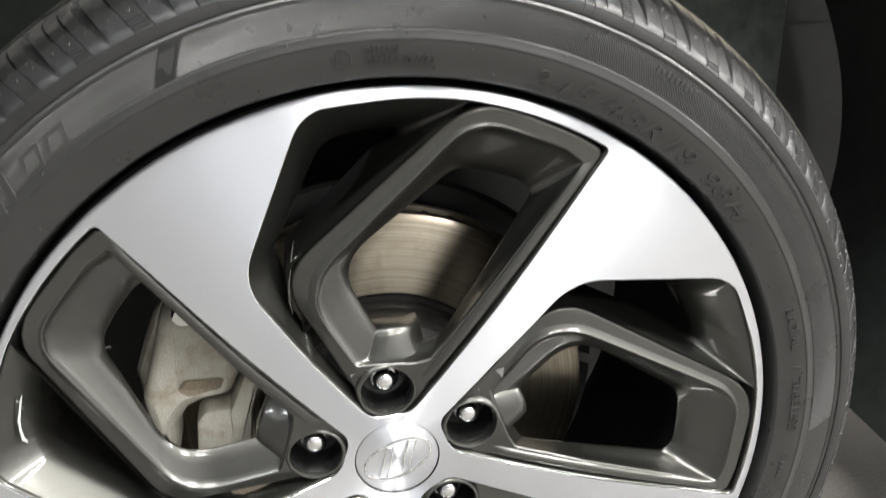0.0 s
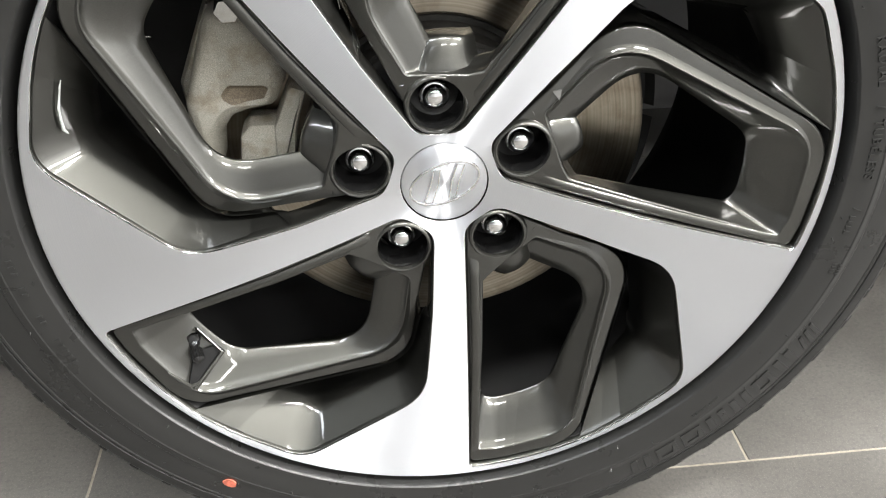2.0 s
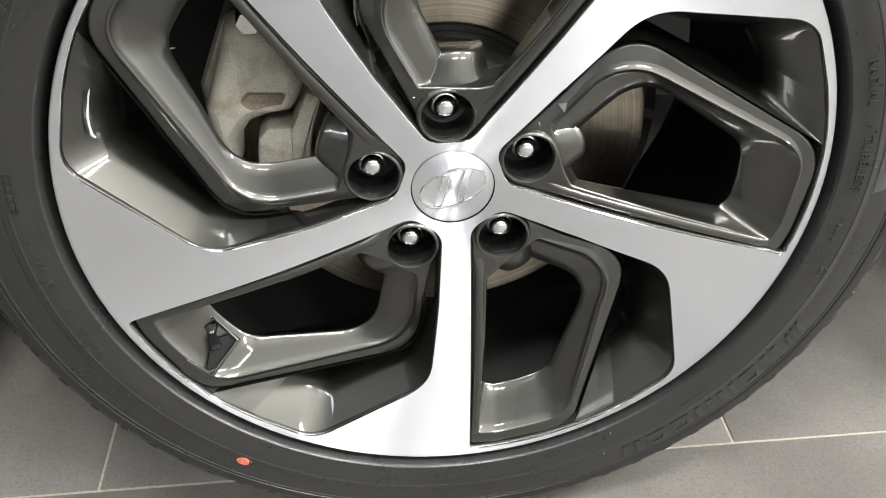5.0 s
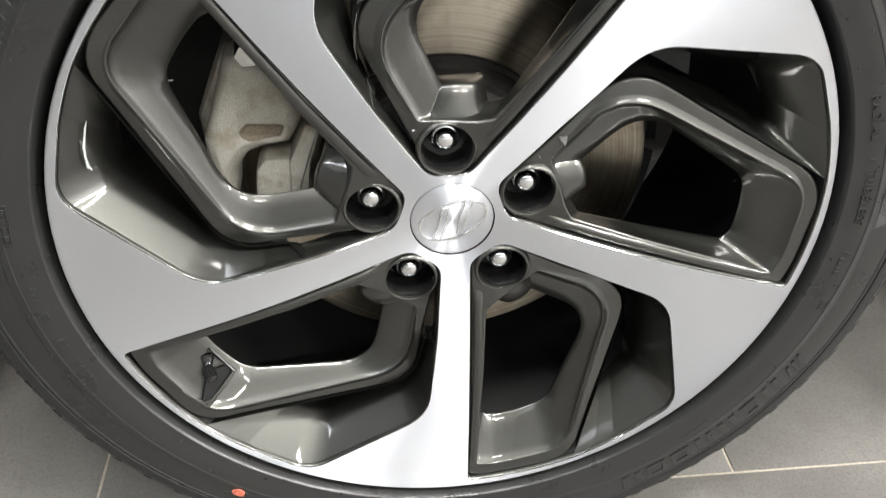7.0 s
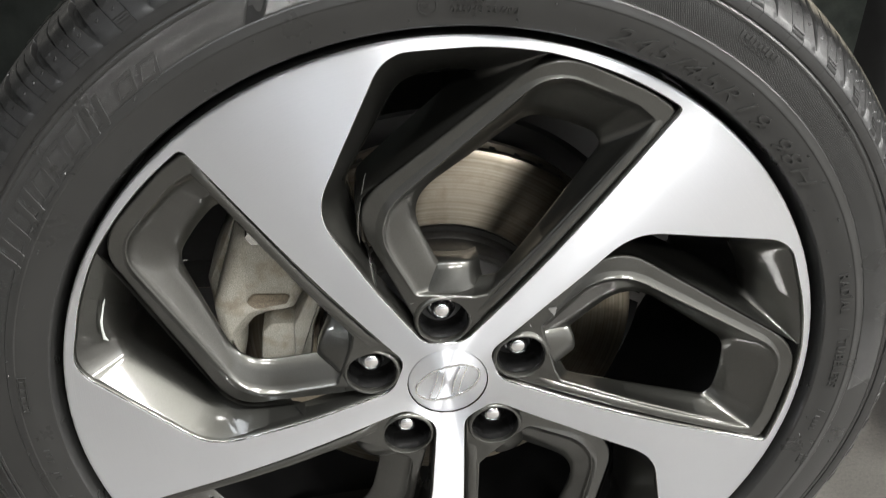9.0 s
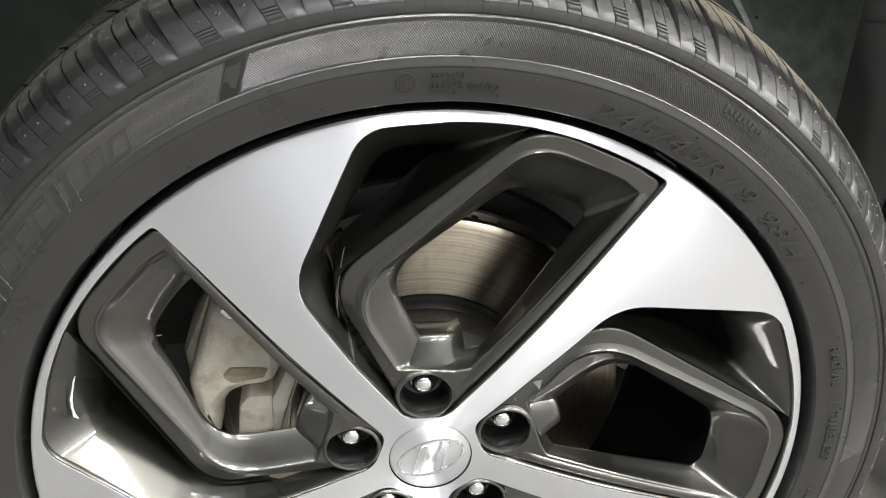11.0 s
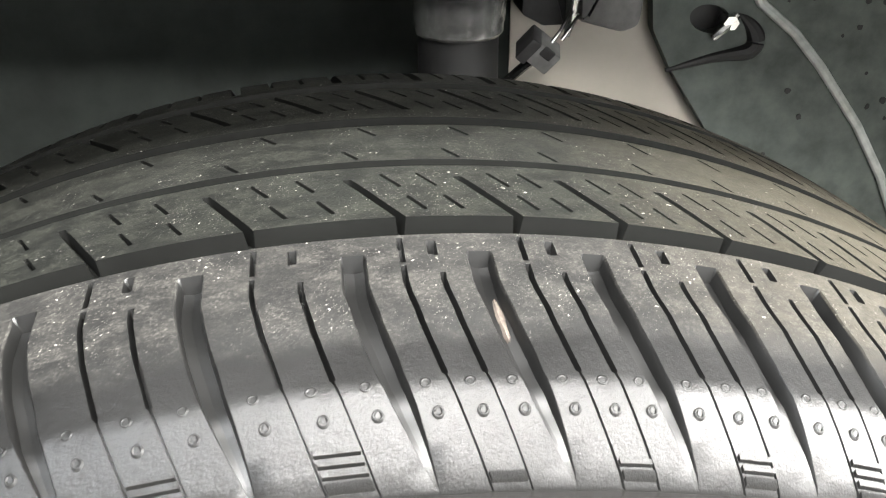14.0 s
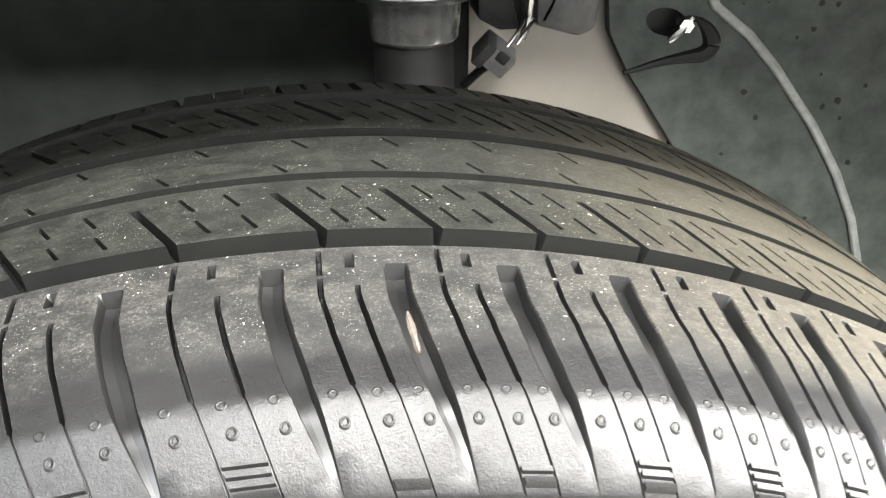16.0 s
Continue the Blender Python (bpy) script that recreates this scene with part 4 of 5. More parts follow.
side_text("245/45R19", 72.2, 0.2762, 0.0150, 0.0010, 0.35, spacing=1.12, length=0.121)
side_text("98H", 45.2, 0.2762, 0.0150, 0.0010, 0.35, spacing=1.12, length=0.044)
side_text("0276608", 91.0, 0.2868, 0.0052, 0.0011, spacing=1.05)
side_text("025948 S2WR2", 91.0, 0.2806, 0.0056, 0.0011, spacing=1.08)
side_text("E4", 94.35, 0.2832, 0.0056, 0.0005)
side_text("RADIAL", 19.4, 0.2830, 0.0086, 0.0011, spacing=1.25)
side_text("/", 9.6, 0.2830, 0.0086, 0.0011)
side_text("TUBELESS", 7.6, 0.2830, 0.0086, 0.0011, spacing=1.25)
side_text("/", -5.9, 0.2830, 0.0086, 0.0011)
bm = bmesh.new()
ca, cr = 93.6, 0.2853
rows = []
for q, h in ((0.0056, -0.0002), (0.0054, 0.0005), (0.0049, 0.0005), (0.0047, -0.0002)):
    rows.append(np.array([on_side(ca + math.degrees(q * math.cos(t) / cr), cr + q * math.sin(t), h) for t in np.linspace(0, 2 * math.pi, 32, endpoint=False)]))
loft(bm, rows)
part("sidewall_ring", bm, RUBBER, TYRE)

# plain bars where lettering cannot be told or is a maker's name
def raised_bar(*args):
    bm = bmesh.new()
    side_bar(bm, *args)
    part("raised_bar", bm, RUBBER, TYRE)


for i in range(7):
    a = 155.4 - i * 3.5
    if i in (0, 2, 6):
        raised_bar(a, a - 1.0, 0.2960, 0.3125, 0.0004, 1.2)
        raised_bar(a - 1.8, a - 2.8, 0.2960, 0.3125, 0.0004, 1.2)
    elif i == 1:
        raised_bar(a - 0.9, a - 1.9, 0.2960, 0.3125, 0.0004, 1.2)
    else:
        raised_bar(a, a - 2.9, 0.2960, 0.3125, 0.0004, 1.2, 0.0024)
for i in range(2):
    raised_bar(129.4 - i * 3.3, 126.8 - i * 3.3, 0.2990, 0.3110, 0.0004, 1.0, 0.0022)
for i in range(7):
    a = -30.5 - i * 4.5
    if i in (0, 2, 3, 6):
        raised_bar(a, a - 1.2, 0.3010, 0.3165, 0.0009, 0.6)
        raised_bar(a - 2.2, a - 3.4, 0.3010, 0.3165, 0.0009, 0.6)
    else:
        raised_bar(a, a - 3.5, 0.3010, 0.3165, 0.0009, 0.6, 0.0040)
for i in range(3):
    raised_bar(-25.2 - i * 1.3, -25.9 - i * 1.3, 0.3010 + i * 0.0005, 0.3165 - i * 0.001, 0.0012, 1.2)
bm = bmesh.new()
side_bar(bm, 177.6, 171.6 + 0.0, 0.2868, 0.2925, 0.0009, 0, 0.0006)
for i in range(4):
    side_bar(bm, 177.0 - i * 1.3, 176.2 - i * 1.3, 0.2880, 0.2914, 0.0009)
for i, (w, n) in enumerate(((0.5, 3), (0.7, 2), (0.4, 2), (0.6, 5))):
    for j in range(n):
        a = 185.2 + i * 4.6 + j * 1.0
        side_bar(bm, a, a - w, 0.2835, 0.2875, 0.0009)
for j in range(4):
    side_bar(bm, -7.2 - j * 0.8, -7.7 - j * 0.8, 0.2828, 0.2866, 0.0009)
for k2 in range(2):
    for j in range(4):
        side_bar(bm, -15.0 - j * 0.5, -15.3 - j * 0.5, 0.2870 + k2 * 0.0045, 0.2900 + k2 * 0.0045, 0.0007)
for j in range(9):
    side_bar(bm, 58.3 - j * 0.66, 57.85 - j * 0.66, 0.3098 + (0.001 if j % 3 else 0), 0.3145 - (0.001 if j % 3 == 1 else 0), 0.0007)
for j in range(16):
    side_bar(bm, 58.0 - j * 0.33, 57.82 - j * 0.33, 0.3070, 0.3086, 0.0005)
for j in range(10):
    side_bar(bm, -43.0 - j * 0.55, -43.3 - j * 0.55, 0.2870, 0.2895, 0.0007)
tagged(part("sidewall_marking", bm, RUBBER, TYRE, "small unreadable raised marks on the sidewall"), kind="stuff")

# hatched bands: fine slanting ridges between two raised borders
def hatch(a0, a1, r0, r1, pitch, left=-400.0, right=400.0, lean_gap=2.4, rise=0.00022):
    n = int(math.radians(a0 - a1) * 0.309 / pitch)
    verts, faces = [], []
    for i in range(n):
        a = a0 - (a0 - a1) * i / n
        w = math.degrees(pitch * 0.33 / 0.309)
        b = len(verts)
        lean_deg = -math.degrees((r1 - r0) / r0 * 0.62)
        # each ridge stops at the slanting gap
        t0, t1 = max(0.0, (left - a) / (lean_gap - lean_deg)), min(1.0, (right - a) / (lean_gap - lean_deg))
        if t1 - t0 < 0.05:
            continue
        for t in (t0, (t0 + t1) / 2, t1):
            r = r0 + (r1 - r0) * t
            c = a - lean_deg * t
            verts += [tuple(on_side(c + w, r, -0.0001) * S), tuple(on_side(c, r, rise) * S), tuple(on_side(c - w, r, -0.0001) * S)]
        for t in (0, 3):
            faces += [(b + t, b + t + 1, b + t + 4, b + t + 3), (b + t + 1, b + t + 2, b + t + 5, b + t + 4)]
    mesh = bpy.data.meshes.new("sidewall_hatching")
    mesh.from_pydata(verts, [], faces)
    return tagged(finish("sidewall_hatching", mesh, RUBBER, TYRE), kind="stuff")


hatch(110.6, -2.5, 0.3003, 0.3172, 0.00130, right=110.6)
hatch(164.5, 109.0, 0.3003, 0.3168, 0.00105, left=113.2, rise=0.00012)
bm = bmesh.new()
side_bar(bm, 110.8, 0.6, 0.2992, 0.3178, 0.00025, 2.3, 0.0006)
side_bar(bm, 168.4, 113.1, 0.2992, 0.3178, 0.0001, 2.5, 0.0005)
part("sidewall_border", bm, RUBBER, TYRE)

bm = bmesh.new()
side_bar(bm, 113.0, 110.9, 0.2992, 0.3178, 0.0002, 2.4)
part("sidewall_gap", bm, INSIDE, TYRE, "plain matt gap between the hatched bands")

# moulding hairs
bm = bmesh.new()
rng = random.Random(4)
for i in range(90):
    a = i * 4.0 + rng.uniform(-1.2, 1.2)
    r = rng.choice((0.2705, 0.2778, 0.2897, 0.2975))
    p = Vector(on_side(a, r, -0.0003))
    q = Vector(on_side(a + rng.uniform(-0.25, 0.25), r + rng.uniform(-0.001, 0.001), rng.uniform(0.0012, 0.0028)))
    tube(bm, [p, p.lerp(q, 0.5), q], [0.0005, 0.0004, 0.0003], 5)
tagged(part("moulding_hairs", bm, RUBBER, TYRE), kind="stuff")

# pits and small bar marks on the shoulder blocks
def on_top(angle, y, lift=0.0):
    r = float(top_radius(y)) + lift
    a = math.radians(angle)
    return (r * math.cos(a), y, r * math.sin(a))


verts, faces = [], []
bm = bmesh.new()
for n, (a0, a1) in enumerate(zip(PITCH, PITCH[1:])):
    a0, a1 = a0 + 2.05, a1 + 2.05
    span = a0 - a1
    for u in (0.21, 0.53, 0.83):
        for y, h, q0 in ((-0.0022, 0.00020, 0.0014), (-0.0075, 0.00055, 0.0014)):
            c = a0 - u * span + float(shoulder_shape(y))
            b = len(verts)
            for q, lift in ((q0, -0.0002), (q0 * 0.85, h), (q0 * 0.6, h), (q0 * 0.45, -0.0001)):
                for t in np.linspace(0, 2 * math.pi, 12, endpoint=False):
                    verts.append(tuple(S * v for v in on_top(c + math.degrees(q * math.cos(t) / 0.34), y + q * math.sin(t) * 0.8, lift)))
            for k in range(3):
                for j in range(12):
                    faces.append((b + k * 12 + j, b + k * 12 + (j + 1) % 12, b + k * 12 + 12 + (j + 1) % 12, b + k * 12 + 12 + j))
            if h > 0.0003:
                m = len(verts)
                verts += [tuple(S * v for v in on_top(c + math.degrees(0.0005 * math.cos(t) / 0.34), y + 0.0005 * math.sin(t), 0.0005)) for t in np.linspace(0, 2 * math.pi, 8, endpoint=False)]
                faces.append(tuple(range(m, m + 8)))
    ua, ub = a0 - 0.40 * span, a0 - 0.66 * span
    bars = (4, 4, 4, 1, 2, 3)[n % 6]
    for j in range(bars):
        y = -0.0178 + j * 0.0016
        cs = [(ua, y), (ub, y), (ub, y + 0.0008), (ua, y + 0.0008)]
        lo = [bm.verts.new(on_top(a + float(shoulder_shape(w)), w, -0.0002)) for a, w in cs]
        hi = [bm.verts.new(on_top(a + float(shoulder_shape(w)), w, 0.0010)) for a, w in cs]
        bm.faces.new(hi)
        for i in range(4):
            bm.faces.new((lo[i], lo[(i + 1) % 4], hi[(i + 1) % 4], hi[i]))
tagged(part("shoulder_marking", bm, SHOULDER, TYRE), kind="stuff")
mesh = bpy.data.meshes.new("shoulder_pitting")
mesh.from_pydata(verts, [], faces)
mesh.polygons.foreach_set("use_smooth", [True] * len(mesh.polygons))
tagged(finish("shoulder_pitting", mesh, SHOULDER, TYRE), kind="stuff")

# dry scrap of leaf caught in one groove
LEAF = plain("dry_leaf", (0.115, 0.093, 0.078), 0.85, 0.0, 700, 0.3, 0.4)
scrap = thing("leaf_scrap", (0, TYRE_Y, AXLE), "pale dry leaf scrap caught in a tyre groove", "leaf")
rng = random.Random(3)
edge = []
for i in range(9):
    w = i / 8
    c = Vector((0.0208 + 0.0015 * w, 0.0222 - 0.0122 * w, 0.3470 - 0.0032 * w))
    h = 0.0013 * math.sin(math.pi * (0.12 + 0.8 * w)) * rng.uniform(0.8, 1.2)
    edge.append([c + Vector((-h, 0, -0.0004)), c + Vector((-h * 0.3, 0, 0.0004)), c + Vector((h * 0.5, 0, 0.0003)), c + Vector((h, 0, -0.0003))])
bm = bmesh.new()
top_v = [[bm.verts.new(p) for p in row] for row in edge]
low_v = [[bm.verts.new(p + Vector((0, 0, -0.0004))) for p in row] for row in edge]
for i in range(8):
    for j in range(3):
        bm.faces.new((top_v[i][j], top_v[i][j + 1], top_v[i + 1][j + 1], top_v[i + 1][j]))
        bm.faces.new((low_v[i][j], low_v[i + 1][j], low_v[i + 1][j + 1], low_v[i][j + 1]))
    for j in (0, 3):
        bm.faces.new((top_v[i][j], top_v[i + 1][j], low_v[i + 1][j], low_v[i][j]))
part("blade", bm, LEAF, scrap)

# red paint dot
bm = bmesh.new()
dot = [on_side(-125.9 + math.degrees((0.0052 + 0.0006 * math.sin(5 * t)) * math.cos(t) / 0.3), 0.3008 + (0.0042 + 0.0005 * math.sin(3 * t)) * math.sin(t), 0.0012) for t in np.linspace(0, 2 * math.pi, 26, endpoint=False)]
low = [(p[0], p[1] + 0.0012, p[2]) for p in dot]
rows = loft(bm, [np.array(low), np.array(dot)])
bm.faces.new(rows[1])
part("paint_dot", bm, RED, TYRE, "red paint mark on the sidewall")

# ---- brake ----
disc = thing("brake_disc", (0, 0, AXLE), "worn ventilated steel brake disc", "brake disc")
grid_part("disc_ring", lathe([(0.092, 0.064), (0.0945, 0.0605), (0.0975, 0.060), (0.1505, 0.060), (0.1545, 0.0605), (0.1555, 0.0615), (0.1555, 0.067), (0.150, 0.0675)]), DISC, disc, closed=True)
grid_part("disc_ring", lathe([(0.150, 0.0785), (0.1555, 0.079), (0.1555, 0.084), (0.1545, 0.086), (0.09, 0.086)]), DISC, disc, closed=True)
grid_part("disc_hat", lathe([(0.05, 0.036), (0.0755, 0.036), (0.0772, 0.0366), (0.0778, 0.0385), (0.0800, 0.0388), (0.0806, 0.0412), (0.0828, 0.0418), (0.0836, 0.0450), (0.0846, 0.0560), (0.0872, 0.0585), (0.0880, 0.0612), (0.0915, 0.0616), (0.092, 0.064)]), HAT, disc, "dark hat of the disc with turned steps", closed=True)
bm = bmesh.new()
for i in range(48):
    a = 2 * math.pi * i / 48
    c, s = math.cos(a), math.sin(a)
    v = []
    for r, w in ((0.095, 0.002), (0.153, 0.002)):
        for sg in (-1, 1):
            for y in (0.0675, 0.0785):
                v.append(bm.verts.new((r * c - sg * w * s, y, r * s + sg * w * c)))
    for f in ((0, 1, 3, 2), (4, 6, 7, 5), (0, 4, 5, 1), (2, 3, 7, 6)):
        bm.faces.new([v[j] for j in f])
part("disc_vanes", bm, DARK, disc)
grid_part("dust_shield", lathe([(0.05, 0.100), (0.12, 0.100), (0.168, 0.098), (0.174, 0.092)], 120, 0, 360), DARK, disc, "black pressed dust shield behind the disc")

caliper = thing("brake_caliper", (0, 0, AXLE), "rough cast-iron floating brake caliper over the disc", "brake caliper")
BODY_OUT = mm((-168, 50, 14), (-166, 20, 12), (-154, 2, 6), (-150, 2, 4), (-147, 28, 10), (-138, 40.5, 10), (-126, 44.5, 10), (-109, 47, 8), (-100, 64, 8), (-103, 95, 10), (-128, 118, 10), (-148, 108, 14))
RECESS = rounded(mm((-145, 57, 7), (-138.5, 66, 7), (-112, 64.5, 6), (-109, 58, 5), (-115, 51, 6), (-138, 50, 8)), 8)


def caliper_body():
    """Cast body: rounded slab whose front is sunk in one long recess."""
    lp = rounded(BODY_OUT, 8)
    bm = bmesh.new()
    def at(off, y):
        return lifted(shrink(lp, off), y)
    rows = loft(bm, [at(0, 0.058), at(0, 0.034), at(-0.0015, 0.028), at(-0.005, 0.0235), at(-0.009, 0.022)])
    edges = [bm.edges.get((rows[-1][i], rows[-1][(i + 1) % len(lp)])) for i in range(len(lp))]
    rr = [[bm.verts.new(p) for p in lifted(shrink(RECESS, d), y)] for d, y in ((0, 0.022), (0.0015, 0.0235), (0.0035, 0.0265))]
    for a, c in zip(rr, rr[1:]):
        for i in range(len(a)):
            bm.faces.new((a[i], a[(i + 1) % len(a)], c[(i + 1) % len(a)], c[i]))
    bm.faces.new(rr[-1])
    edges += [bm.edges.get((rr[0][i], rr[0][(i + 1) % len(RECESS)])) for i in range(len(RECESS))]
    bmesh.ops.triangle_fill(bm, use_beauty=True, use_dissolve=False, edges=edges)
    part("body", bm, CAST, caliper, angle=50)
    bm = bmesh.new()
    rows = loft(bm, [lifted(shrink(RECESS, d), y) for d, y in ((0.0012, 0.0229), (0.0022, 0.0240), (0.0042, 0.0255))])
    bm.faces.new(rows[-1])
    part("recess_lining", bm, GRIME, caliper, "brown grime in the long recess")


caliper_body()
part("bridge", extruded(mm((-176, 52, 8), (-174, 20, 8), (-160, 8, 5), (-159, 60, 5), (-140, 108, 5), (-150, 112, 8)), 0.060, 0.115, 0.008), CAST, caliper)
part("bracket_arm", extruded(mm((-139, -8, 3), (-135.5, 24, 6), (-128.5, 32.5, 6), (-106, 32.5, 4), (-103, 10, 4), (-104, -8, 3)), 0.030, 0.056, 0.003), CAST, caliper)
part("bracket_arm", extruded(mm((-113, -8, 3), (-112, 30, 8), (-98.5, 60, 4), (-87, 56, 4), (-96.5, 30, 30), (-101, -8, 4)), 0.0275, 0.058, 0.003), CAST, caliper)
bm = bmesh.new()
tube(bm, [(-0.1310, 0.036, 0.1185), (-0.1295, 0.016, 0.1155)], 0.0080, 6)
part("guide_bolt", bm, STEEL, caliper, "zinc-plated bolt head")

# ---- the car round the wheel: fender, inner panel, liner, underbody ----
car = thing("parked_car", (0, TYRE_Y, AXLE), "dark car body with an open wheel arch", "car")
# unseen arch opening, its radius and offset set to admit light onto the tread
ARCH, ARCH_X = 0.543, 0.05


def fender():
    """Outer skin with the arch cut out and a rolled lip."""
    angs = np.radians(np.linspace(-22, 202, 90))
    rows = []
    for a in angs:
        c, s_ = math.cos(a), math.sin(a)
        inner = (ARCH * c, ARCH * s_ + 0.0)
        t = min((1.25 if c > 0 else 0.95) / max(abs(c), 1e-6), 0.69 / s_ if s_ > 0.02 else 9, 0.20 / -s_ if s_ < -0.02 else 9)
        t = max(t, ARCH + 0.02)
        row = [(ARCH * c + ARCH_X, 0.053, ARCH * s_), (ARCH * c + ARCH_X, 0.026, ARCH * s_), ((ARCH + 0.003) * c + ARCH_X, 0.022, (ARCH + 0.003) * s_)]
        for w in (0.1, 0.3, 0.6, 1.0):
            r = ARCH + (t - ARCH) * w
            row.append((r * c + ARCH_X, 0.022 + 0.05 * w * w, r * s_))
        row.append((t * c + ARCH_X, 0.093, t * s_))
        rows.append(row)
    grid_part("fender", rows, FENDER, car, "unseen dark fender skin, arch opening sized to admit light", angle=40)


fender()
bm = bmesh.new()
box(bm, -0.95, 1.25, 0.084, 1.80, 0.68, 0.71)
bmesh.ops.bevel(bm, geom=[e for e in bm.edges if min(v.co.z for v in e.verts) > 0.70], offset=0.025, segments=5, affect="EDGES", profile=0.5)
part("bonnet", bm, FENDER, car)
bm = bmesh.new()
box(bm, -0.9, 1.6, 0.46, 1.75, -0.17, -0.15)
part("underbody", bm, DARK, car)
bm = bmesh.new()
box(bm, 0.10, 0.25, 0.440, 0.455, 0.20, 0.68)
part("inner_panel", bm, BODY, car, "cream-painted inner body panel")
# the wall beside the panel takes the shaded felt colour
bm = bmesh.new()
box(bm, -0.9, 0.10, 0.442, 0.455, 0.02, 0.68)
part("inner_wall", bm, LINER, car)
bm = bmesh.new()
box(bm, -0.9, 1.6, 0.444, 0.455, -0.15, 0.19)
box(bm, 0.25, 1.6, 0.442, 0.455, 0.19, 0.68)
part("inner_wall", bm, DARK, car)

# arched liner over the wheel, felt on its outer side, shade in its colour
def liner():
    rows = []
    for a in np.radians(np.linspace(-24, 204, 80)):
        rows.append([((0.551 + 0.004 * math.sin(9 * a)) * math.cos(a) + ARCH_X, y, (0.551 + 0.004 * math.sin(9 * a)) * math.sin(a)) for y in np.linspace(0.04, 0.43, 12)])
    grid_part("arch_liner", rows, LINER, car, "felt wheel arch liner, coloured darker for the arch shade", angle=60)


liner()


def felt_panel():
    """Felt sheet on the inner side, with an oval opening."""
    y = 0.425
    k = (y + 0.1404) / (0.374 + 0.1404)
    def spot(x, z):
        return (-0.0079 + (x + 0.0079) * k, 0.451 + (z - 0.451) * k)
    out = [spot(*p) for p in ((0.172, 0.352), (0.176, 0.318), (0.189, 0.294), (0.224, 0.244), (0.300, 0.135), (0.36, 0.02), (0.46, 0.0), (0.46, 0.30), (0.38, 0.42), (0.20, 0.42))]
    lp = rounded([(x, z, 0.012) for x, z in out], 6)
    hx, hz = 0.2330, 0.3110
    hole = np.array([(hx + 0.0145 * math.cos(t), hz + 0.0095 * math.sin(t) - 0.002 * math.cos(t)) for t in np.linspace(0, 2 * math.pi, 36, endpoint=False)])
    bm = bmesh.new()
    edges = []
    loops = []
    for q in (lp, hole):
        vs = [bm.verts.new((p[0], y, p[1])) for p in q]
        loops.append(vs)
        edges += [bm.edges.new((vs[i], vs[(i + 1) % len(vs)])) for i in range(len(vs))]
    bmesh.ops.triangle_fill(bm, use_beauty=True, use_dissolve=False, edges=edges)
    for vs in loops:
        back = [bm.verts.new(v.co + Vector((0, 0.012, 0))) for v in vs]
        for i in range(len(vs)):
            bm.faces.new((vs[i], vs[(i + 1) % len(vs)], back[(i + 1) % len(vs)], back[i]))
    felt = part("felt_panel", bm, FELT, car, "dark grey felt splash shield with an oval opening")
    # dark cup added behind the opening to paint its shade
    bm = bmesh.new()
    loft_rows = loft(bm, [np.stack([hx + (hole[:, 0] - hx) * q, np.full(36, yy), hz + (hole[:, 1] - hz) * q], 1) for q, yy in ((1.02, y + 0.002), (1.05, y + 0.0135))])
    bm.faces.new(loft_rows[-1])
    part("opening_shade", bm, DARK, felt, "added dark backing that paints the shade in the opening")
    bm = bmesh.new()
    fold = [(0.2517, 0.3142), (0.2590, 0.3095), (0.2644, 0.3033), (0.2680, 0.2948), (0.2635, 0.2875), (0.2500, 0.2862), (0.2364, 0.2842), (0.2200, 0.2800), (0.2065, 0.2765)]
    wide = [0.0010, 0.0034, 0.0056, 0.0070, 0.0064, 0.0044, 0.0034, 0.0026, 0.0016]
    rounds = [(x, z, r) for (x, z), r in zip(fold, wide)]
    for _ in range(2):
        rounds = rounds[:1] + [tuple(a * w + c * (1 - w) for a, c in zip(p, q)) for p, q in zip(rounds, rounds[1:]) for w in (0.75, 0.25)] + rounds[-1:]
    tube(bm, [(x, y + 0.0008, z) for x, z, r in rounds], [r for x, z, r in rounds], 10)
    part("fold", bm, DARK, felt, "dark fold round the opening")
    bm = bmesh.new()
    tube(bm, [(0.2498, y - 0.004, 0.3143), (0.2425, y - 0.005, 0.3065), (0.2352, y - 0.003, 0.2987)], [0.0030, 0.0036, 0.0024], 8)
    tube(bm, [(0.2460, y + 0.006, 0.3100), (0.2450, y - 0.008, 0.3095)], 0.0052, 6)
    part("bolt", bm, STEEL, felt, "zinc-plated bolt in the opening")
    bm = bmesh.new()
    pts = [spot(*p) for p in ((0.20, 0.40), (0.241, 0.333), (0.266, 0.314), (0.287, 0.292), (0.320, 0.252), (0.345, 0.215), (0.364, 0.179), (0.385, 0.12), (0.40, 0.03))]
    fine = []
    for i in range(len(pts) - 1):
        for w in (0, 0.5):
            fine.append((pts[i][0] * (1 - w) + pts[i + 1][0] * w, y - 0.003, pts[i][1] * (1 - w) + pts[i + 1][1] * w))
    tube(bm, fine, 0.0034, 8)
    part("seam_bead", bm, SEAM, felt, "pale grey bead along the felt shield")
    rng = random.Random(8)
    for i in range(24):
        bm = bmesh.new()
        px, pz = spot(rng.uniform(0.23, 0.36), rng.uniform(0.16, 0.34))
        q = rng.uniform(0.0007, 0.0027)
        rim = [(px + q * math.cos(t) * rng.uniform(0.7, 1.3), pz + q * math.sin(t) * rng.uniform(0.7, 1.3)) for t in np.linspace(0, 2 * math.pi, 9, endpoint=False)]
        rows = loft(bm, [np.array([(a, yy, c) for a, c in rim]) for yy in (y + 0.0004, y - 0.0006)])
        bm.faces.new(rows[1])
        part("stain", bm, DARK, felt)


felt_panel()

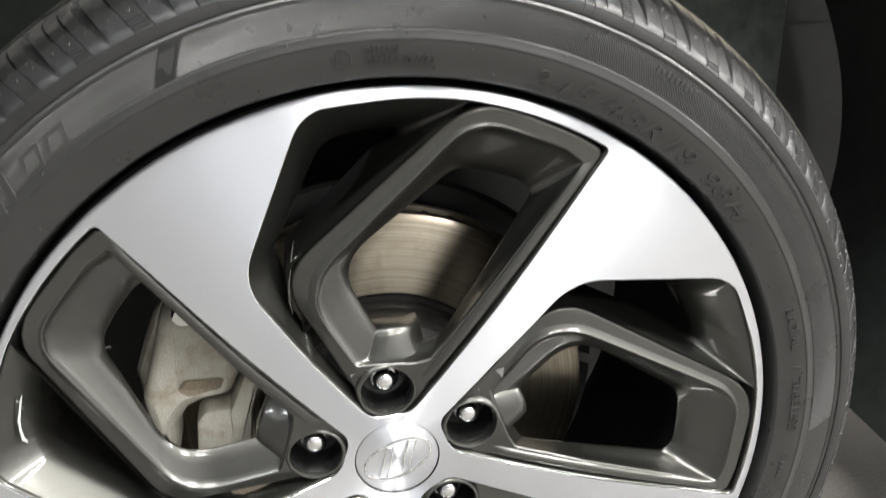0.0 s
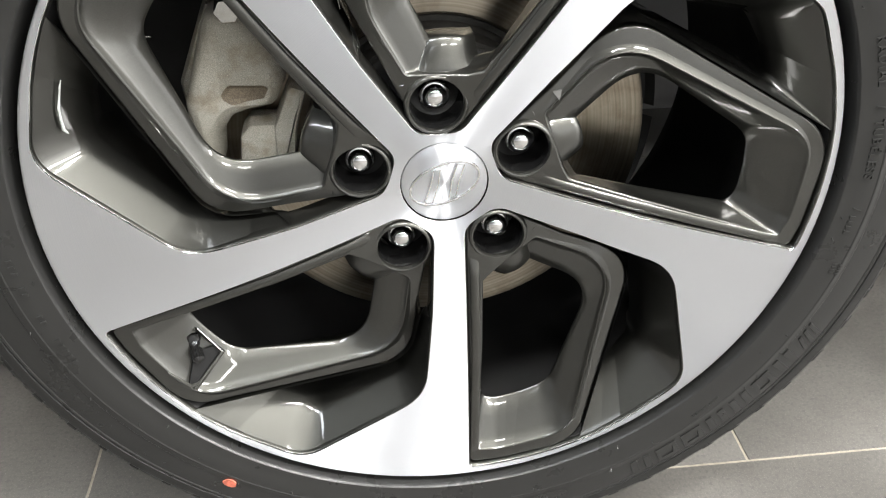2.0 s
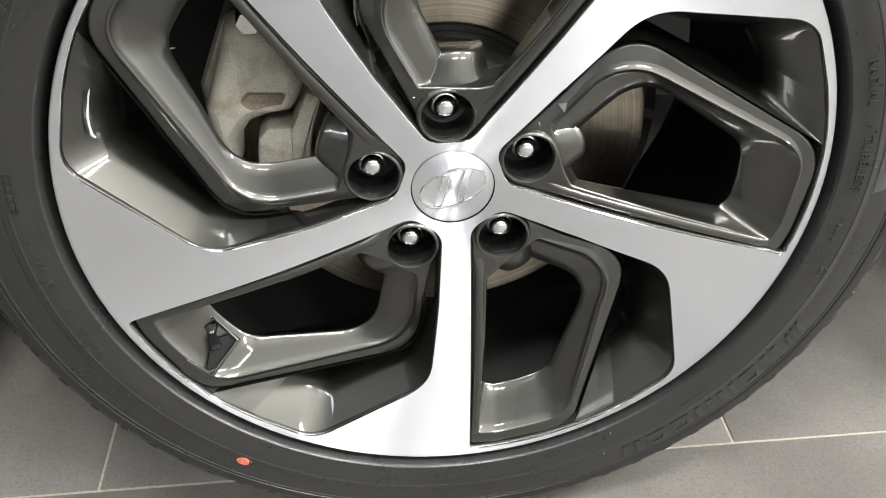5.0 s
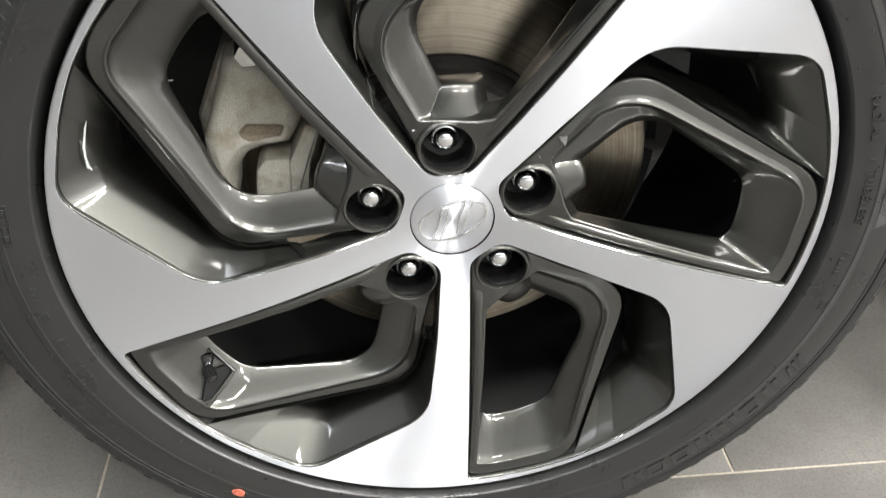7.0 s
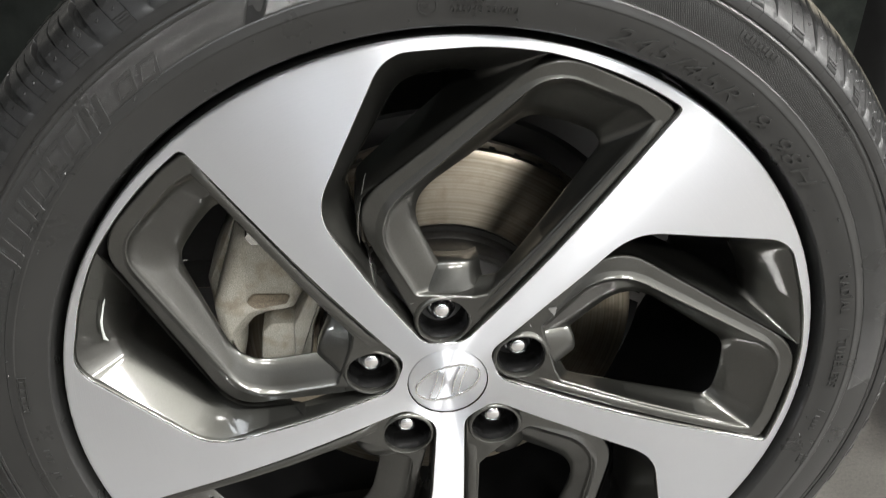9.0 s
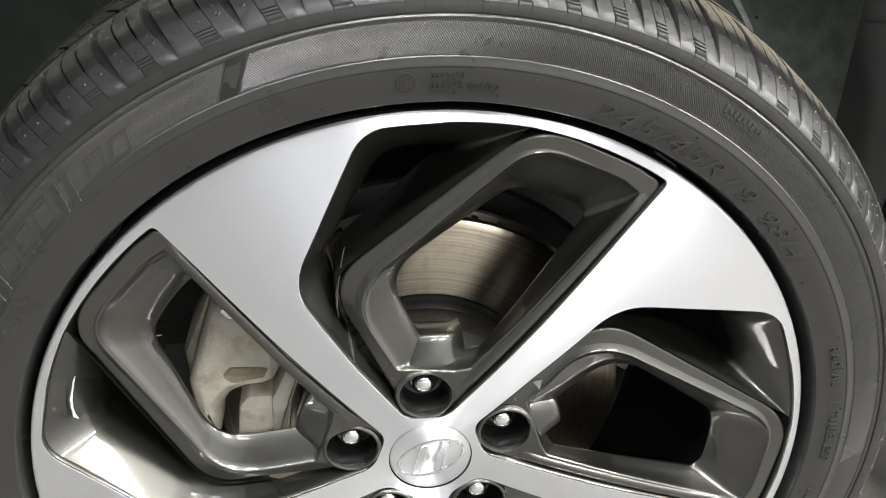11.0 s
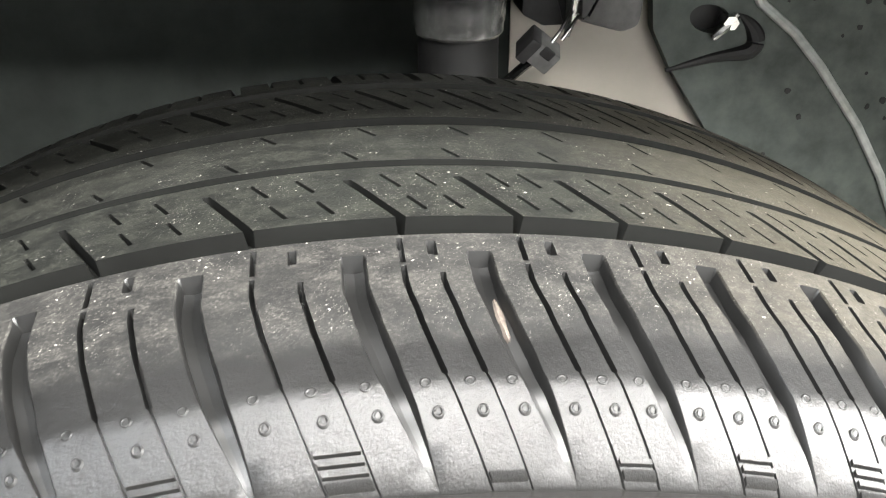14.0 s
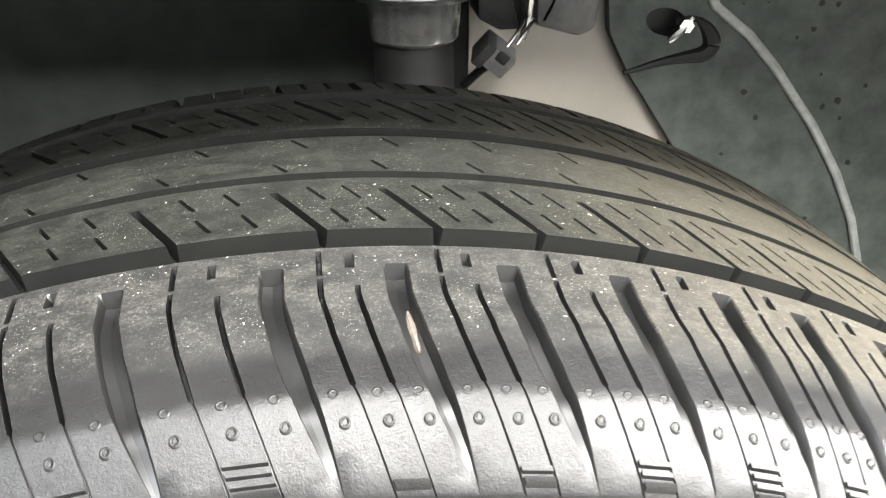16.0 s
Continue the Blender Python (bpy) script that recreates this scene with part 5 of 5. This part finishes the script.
# suspension strut and the small parts beside it
strut = thing("suspension_strut", (0, TYRE_Y, AXLE), "metal suspension strut with a bright lower collar", "strut")
def upright(prof, cx, cy, steps=40):
    a = np.linspace(0, 2 * math.pi, steps, endpoint=False)
    return np.array([[(cx + r * math.cos(t), cy + r * math.sin(t), z) for r, z in prof] for t in a])
grid_part("collar", upright([(0.012, 0.3215), (0.0245, 0.3220), (0.0262, 0.3240), (0.0262, 0.3290), (0.0268, 0.3300), (0.0275, 0.342), (0.0290, 0.346), (0.040, 0.349), (0.044, 0.353), (0.043, 0.362), (0.034, 0.42), (0.028, 0.43)], 0.0555, 0.365), SILVER, strut, "bright machined collar", closed=True)
grid_part("tube", upright([(0.0001, 0.42), (0.0235, 0.42), (0.0240, 0.312), (0.0245, 0.25), (0.026, 0.245), (0.026, 0.06), (0.0001, 0.06)], 0.0555, 0.368), DARK, strut, "black damper tube", closed=True)

plug = thing("wiring_plug", (0, TYRE_Y, AXLE), "small dark plastic wiring connector on a cable", "connector")
def turned_box(cx, cy, cz, sx, sy, sz, ang):
    bm = bmesh.new()
    box(bm, -sx, sx, -sy, sy, -sz, sz)
    bmesh.ops.bevel(bm, geom=list(bm.edges), offset=0.0012, segments=2, affect="EDGES", profile=0.5)
    bm.transform(Matrix.Translation((cx, cy, cz)) @ Matrix.Rotation(radians(ang), 4, "Y") @ Matrix.Rotation(radians(18), 4, "X"))
    return bm
part("housing", turned_box(0.1075, 0.372, 0.307, 0.0085, 0.009, 0.0075, 38), GREYPL, plug)
part("cover", turned_box(0.0985, 0.370, 0.3125, 0.0035, 0.010, 0.0085, 38), PLASTIC, plug, "black end cover")
part("latch", turned_box(0.1085, 0.362, 0.3085, 0.004, 0.0014, 0.0035, 38), PLASTIC, plug)
bm = bmesh.new()
for d in (0.0, 0.006):
    tube(bm, [(0.113 + d, 0.372, 0.3125 + d * 0.2), (0.1185 + d, 0.374, 0.319 + d * 0.3), (0.125 + d, 0.38, 0.327)], 0.0012, 8)
tube(bm, [(0.104, 0.375, 0.302), (0.098, 0.38, 0.296), (0.088, 0.385, 0.285)], 0.003, 8)
part("wire", bm, STEEL, plug)
bracket = thing("brake_hose_bracket", (0, TYRE_Y, AXLE), "black hose bracket with a metal finger beside the strut", "bracket")
bm = extruded(mm((98, 400, 4), (98, 325, 5), (112, 317.5, 5), (126, 317.5, 2), (126, 400, 4)), 0.392, 0.425, 0.002)
part("plate", bm, PLASTIC, bracket)
bm = extruded(mm((133, 400, 6), (135, 319, 4), (164, 311, 10), (175, 314.5, 8), (182, 400, 6)), 0.392, 0.430, 0.006)
part("hose_clamp", bm, GREYPL, bracket, "grey rubber hose clamp")
bm = bmesh.new()
tube(bm, [(0.1290, 0.386, 0.395), (0.1280, 0.386, 0.340), (0.1270, 0.386, 0.322), (0.1255, 0.386, 0.3125)], [0.0050, 0.0046, 0.0036, 0.0018], 10)
part("finger", bm, STEEL, bracket, "bright metal pin")

# ---- floor tiles ----
bm0 = bmesh.new()
TS, TG = 0.6185, 0.0024
box(bm0, TG / 2, TS - TG / 2, TG / 2, TS - TG / 2, -0.012, 0.0)
tile_mesh = None
for i in range(-9, 14):
    for j in range(-10, 8):
        # every second row is set half a tile over
        px, py = 0.287 + (i + 0.5 * (j % 2)) * TS, 0.0355 + j * TS
        if px < x0 - TS or px > x1 or py < y0 - TS or py > y1:
            continue
        if tile_mesh is None:
            bmesh.ops.bevel(bm0, geom=[e for e in bm0.edges if e.verts[0].co.z > -0.001 and e.verts[1].co.z > -0.001], offset=0.0015, segments=2, affect="EDGES", profile=0.5)
            ob = part("floor_tile", bm0, TILE, floor)
            tile_mesh = ob.data
        else:
            ob = new("floor_tile", tile_mesh)
            ob.parent = floor
        ob.location = (px * S, py * S, 0)
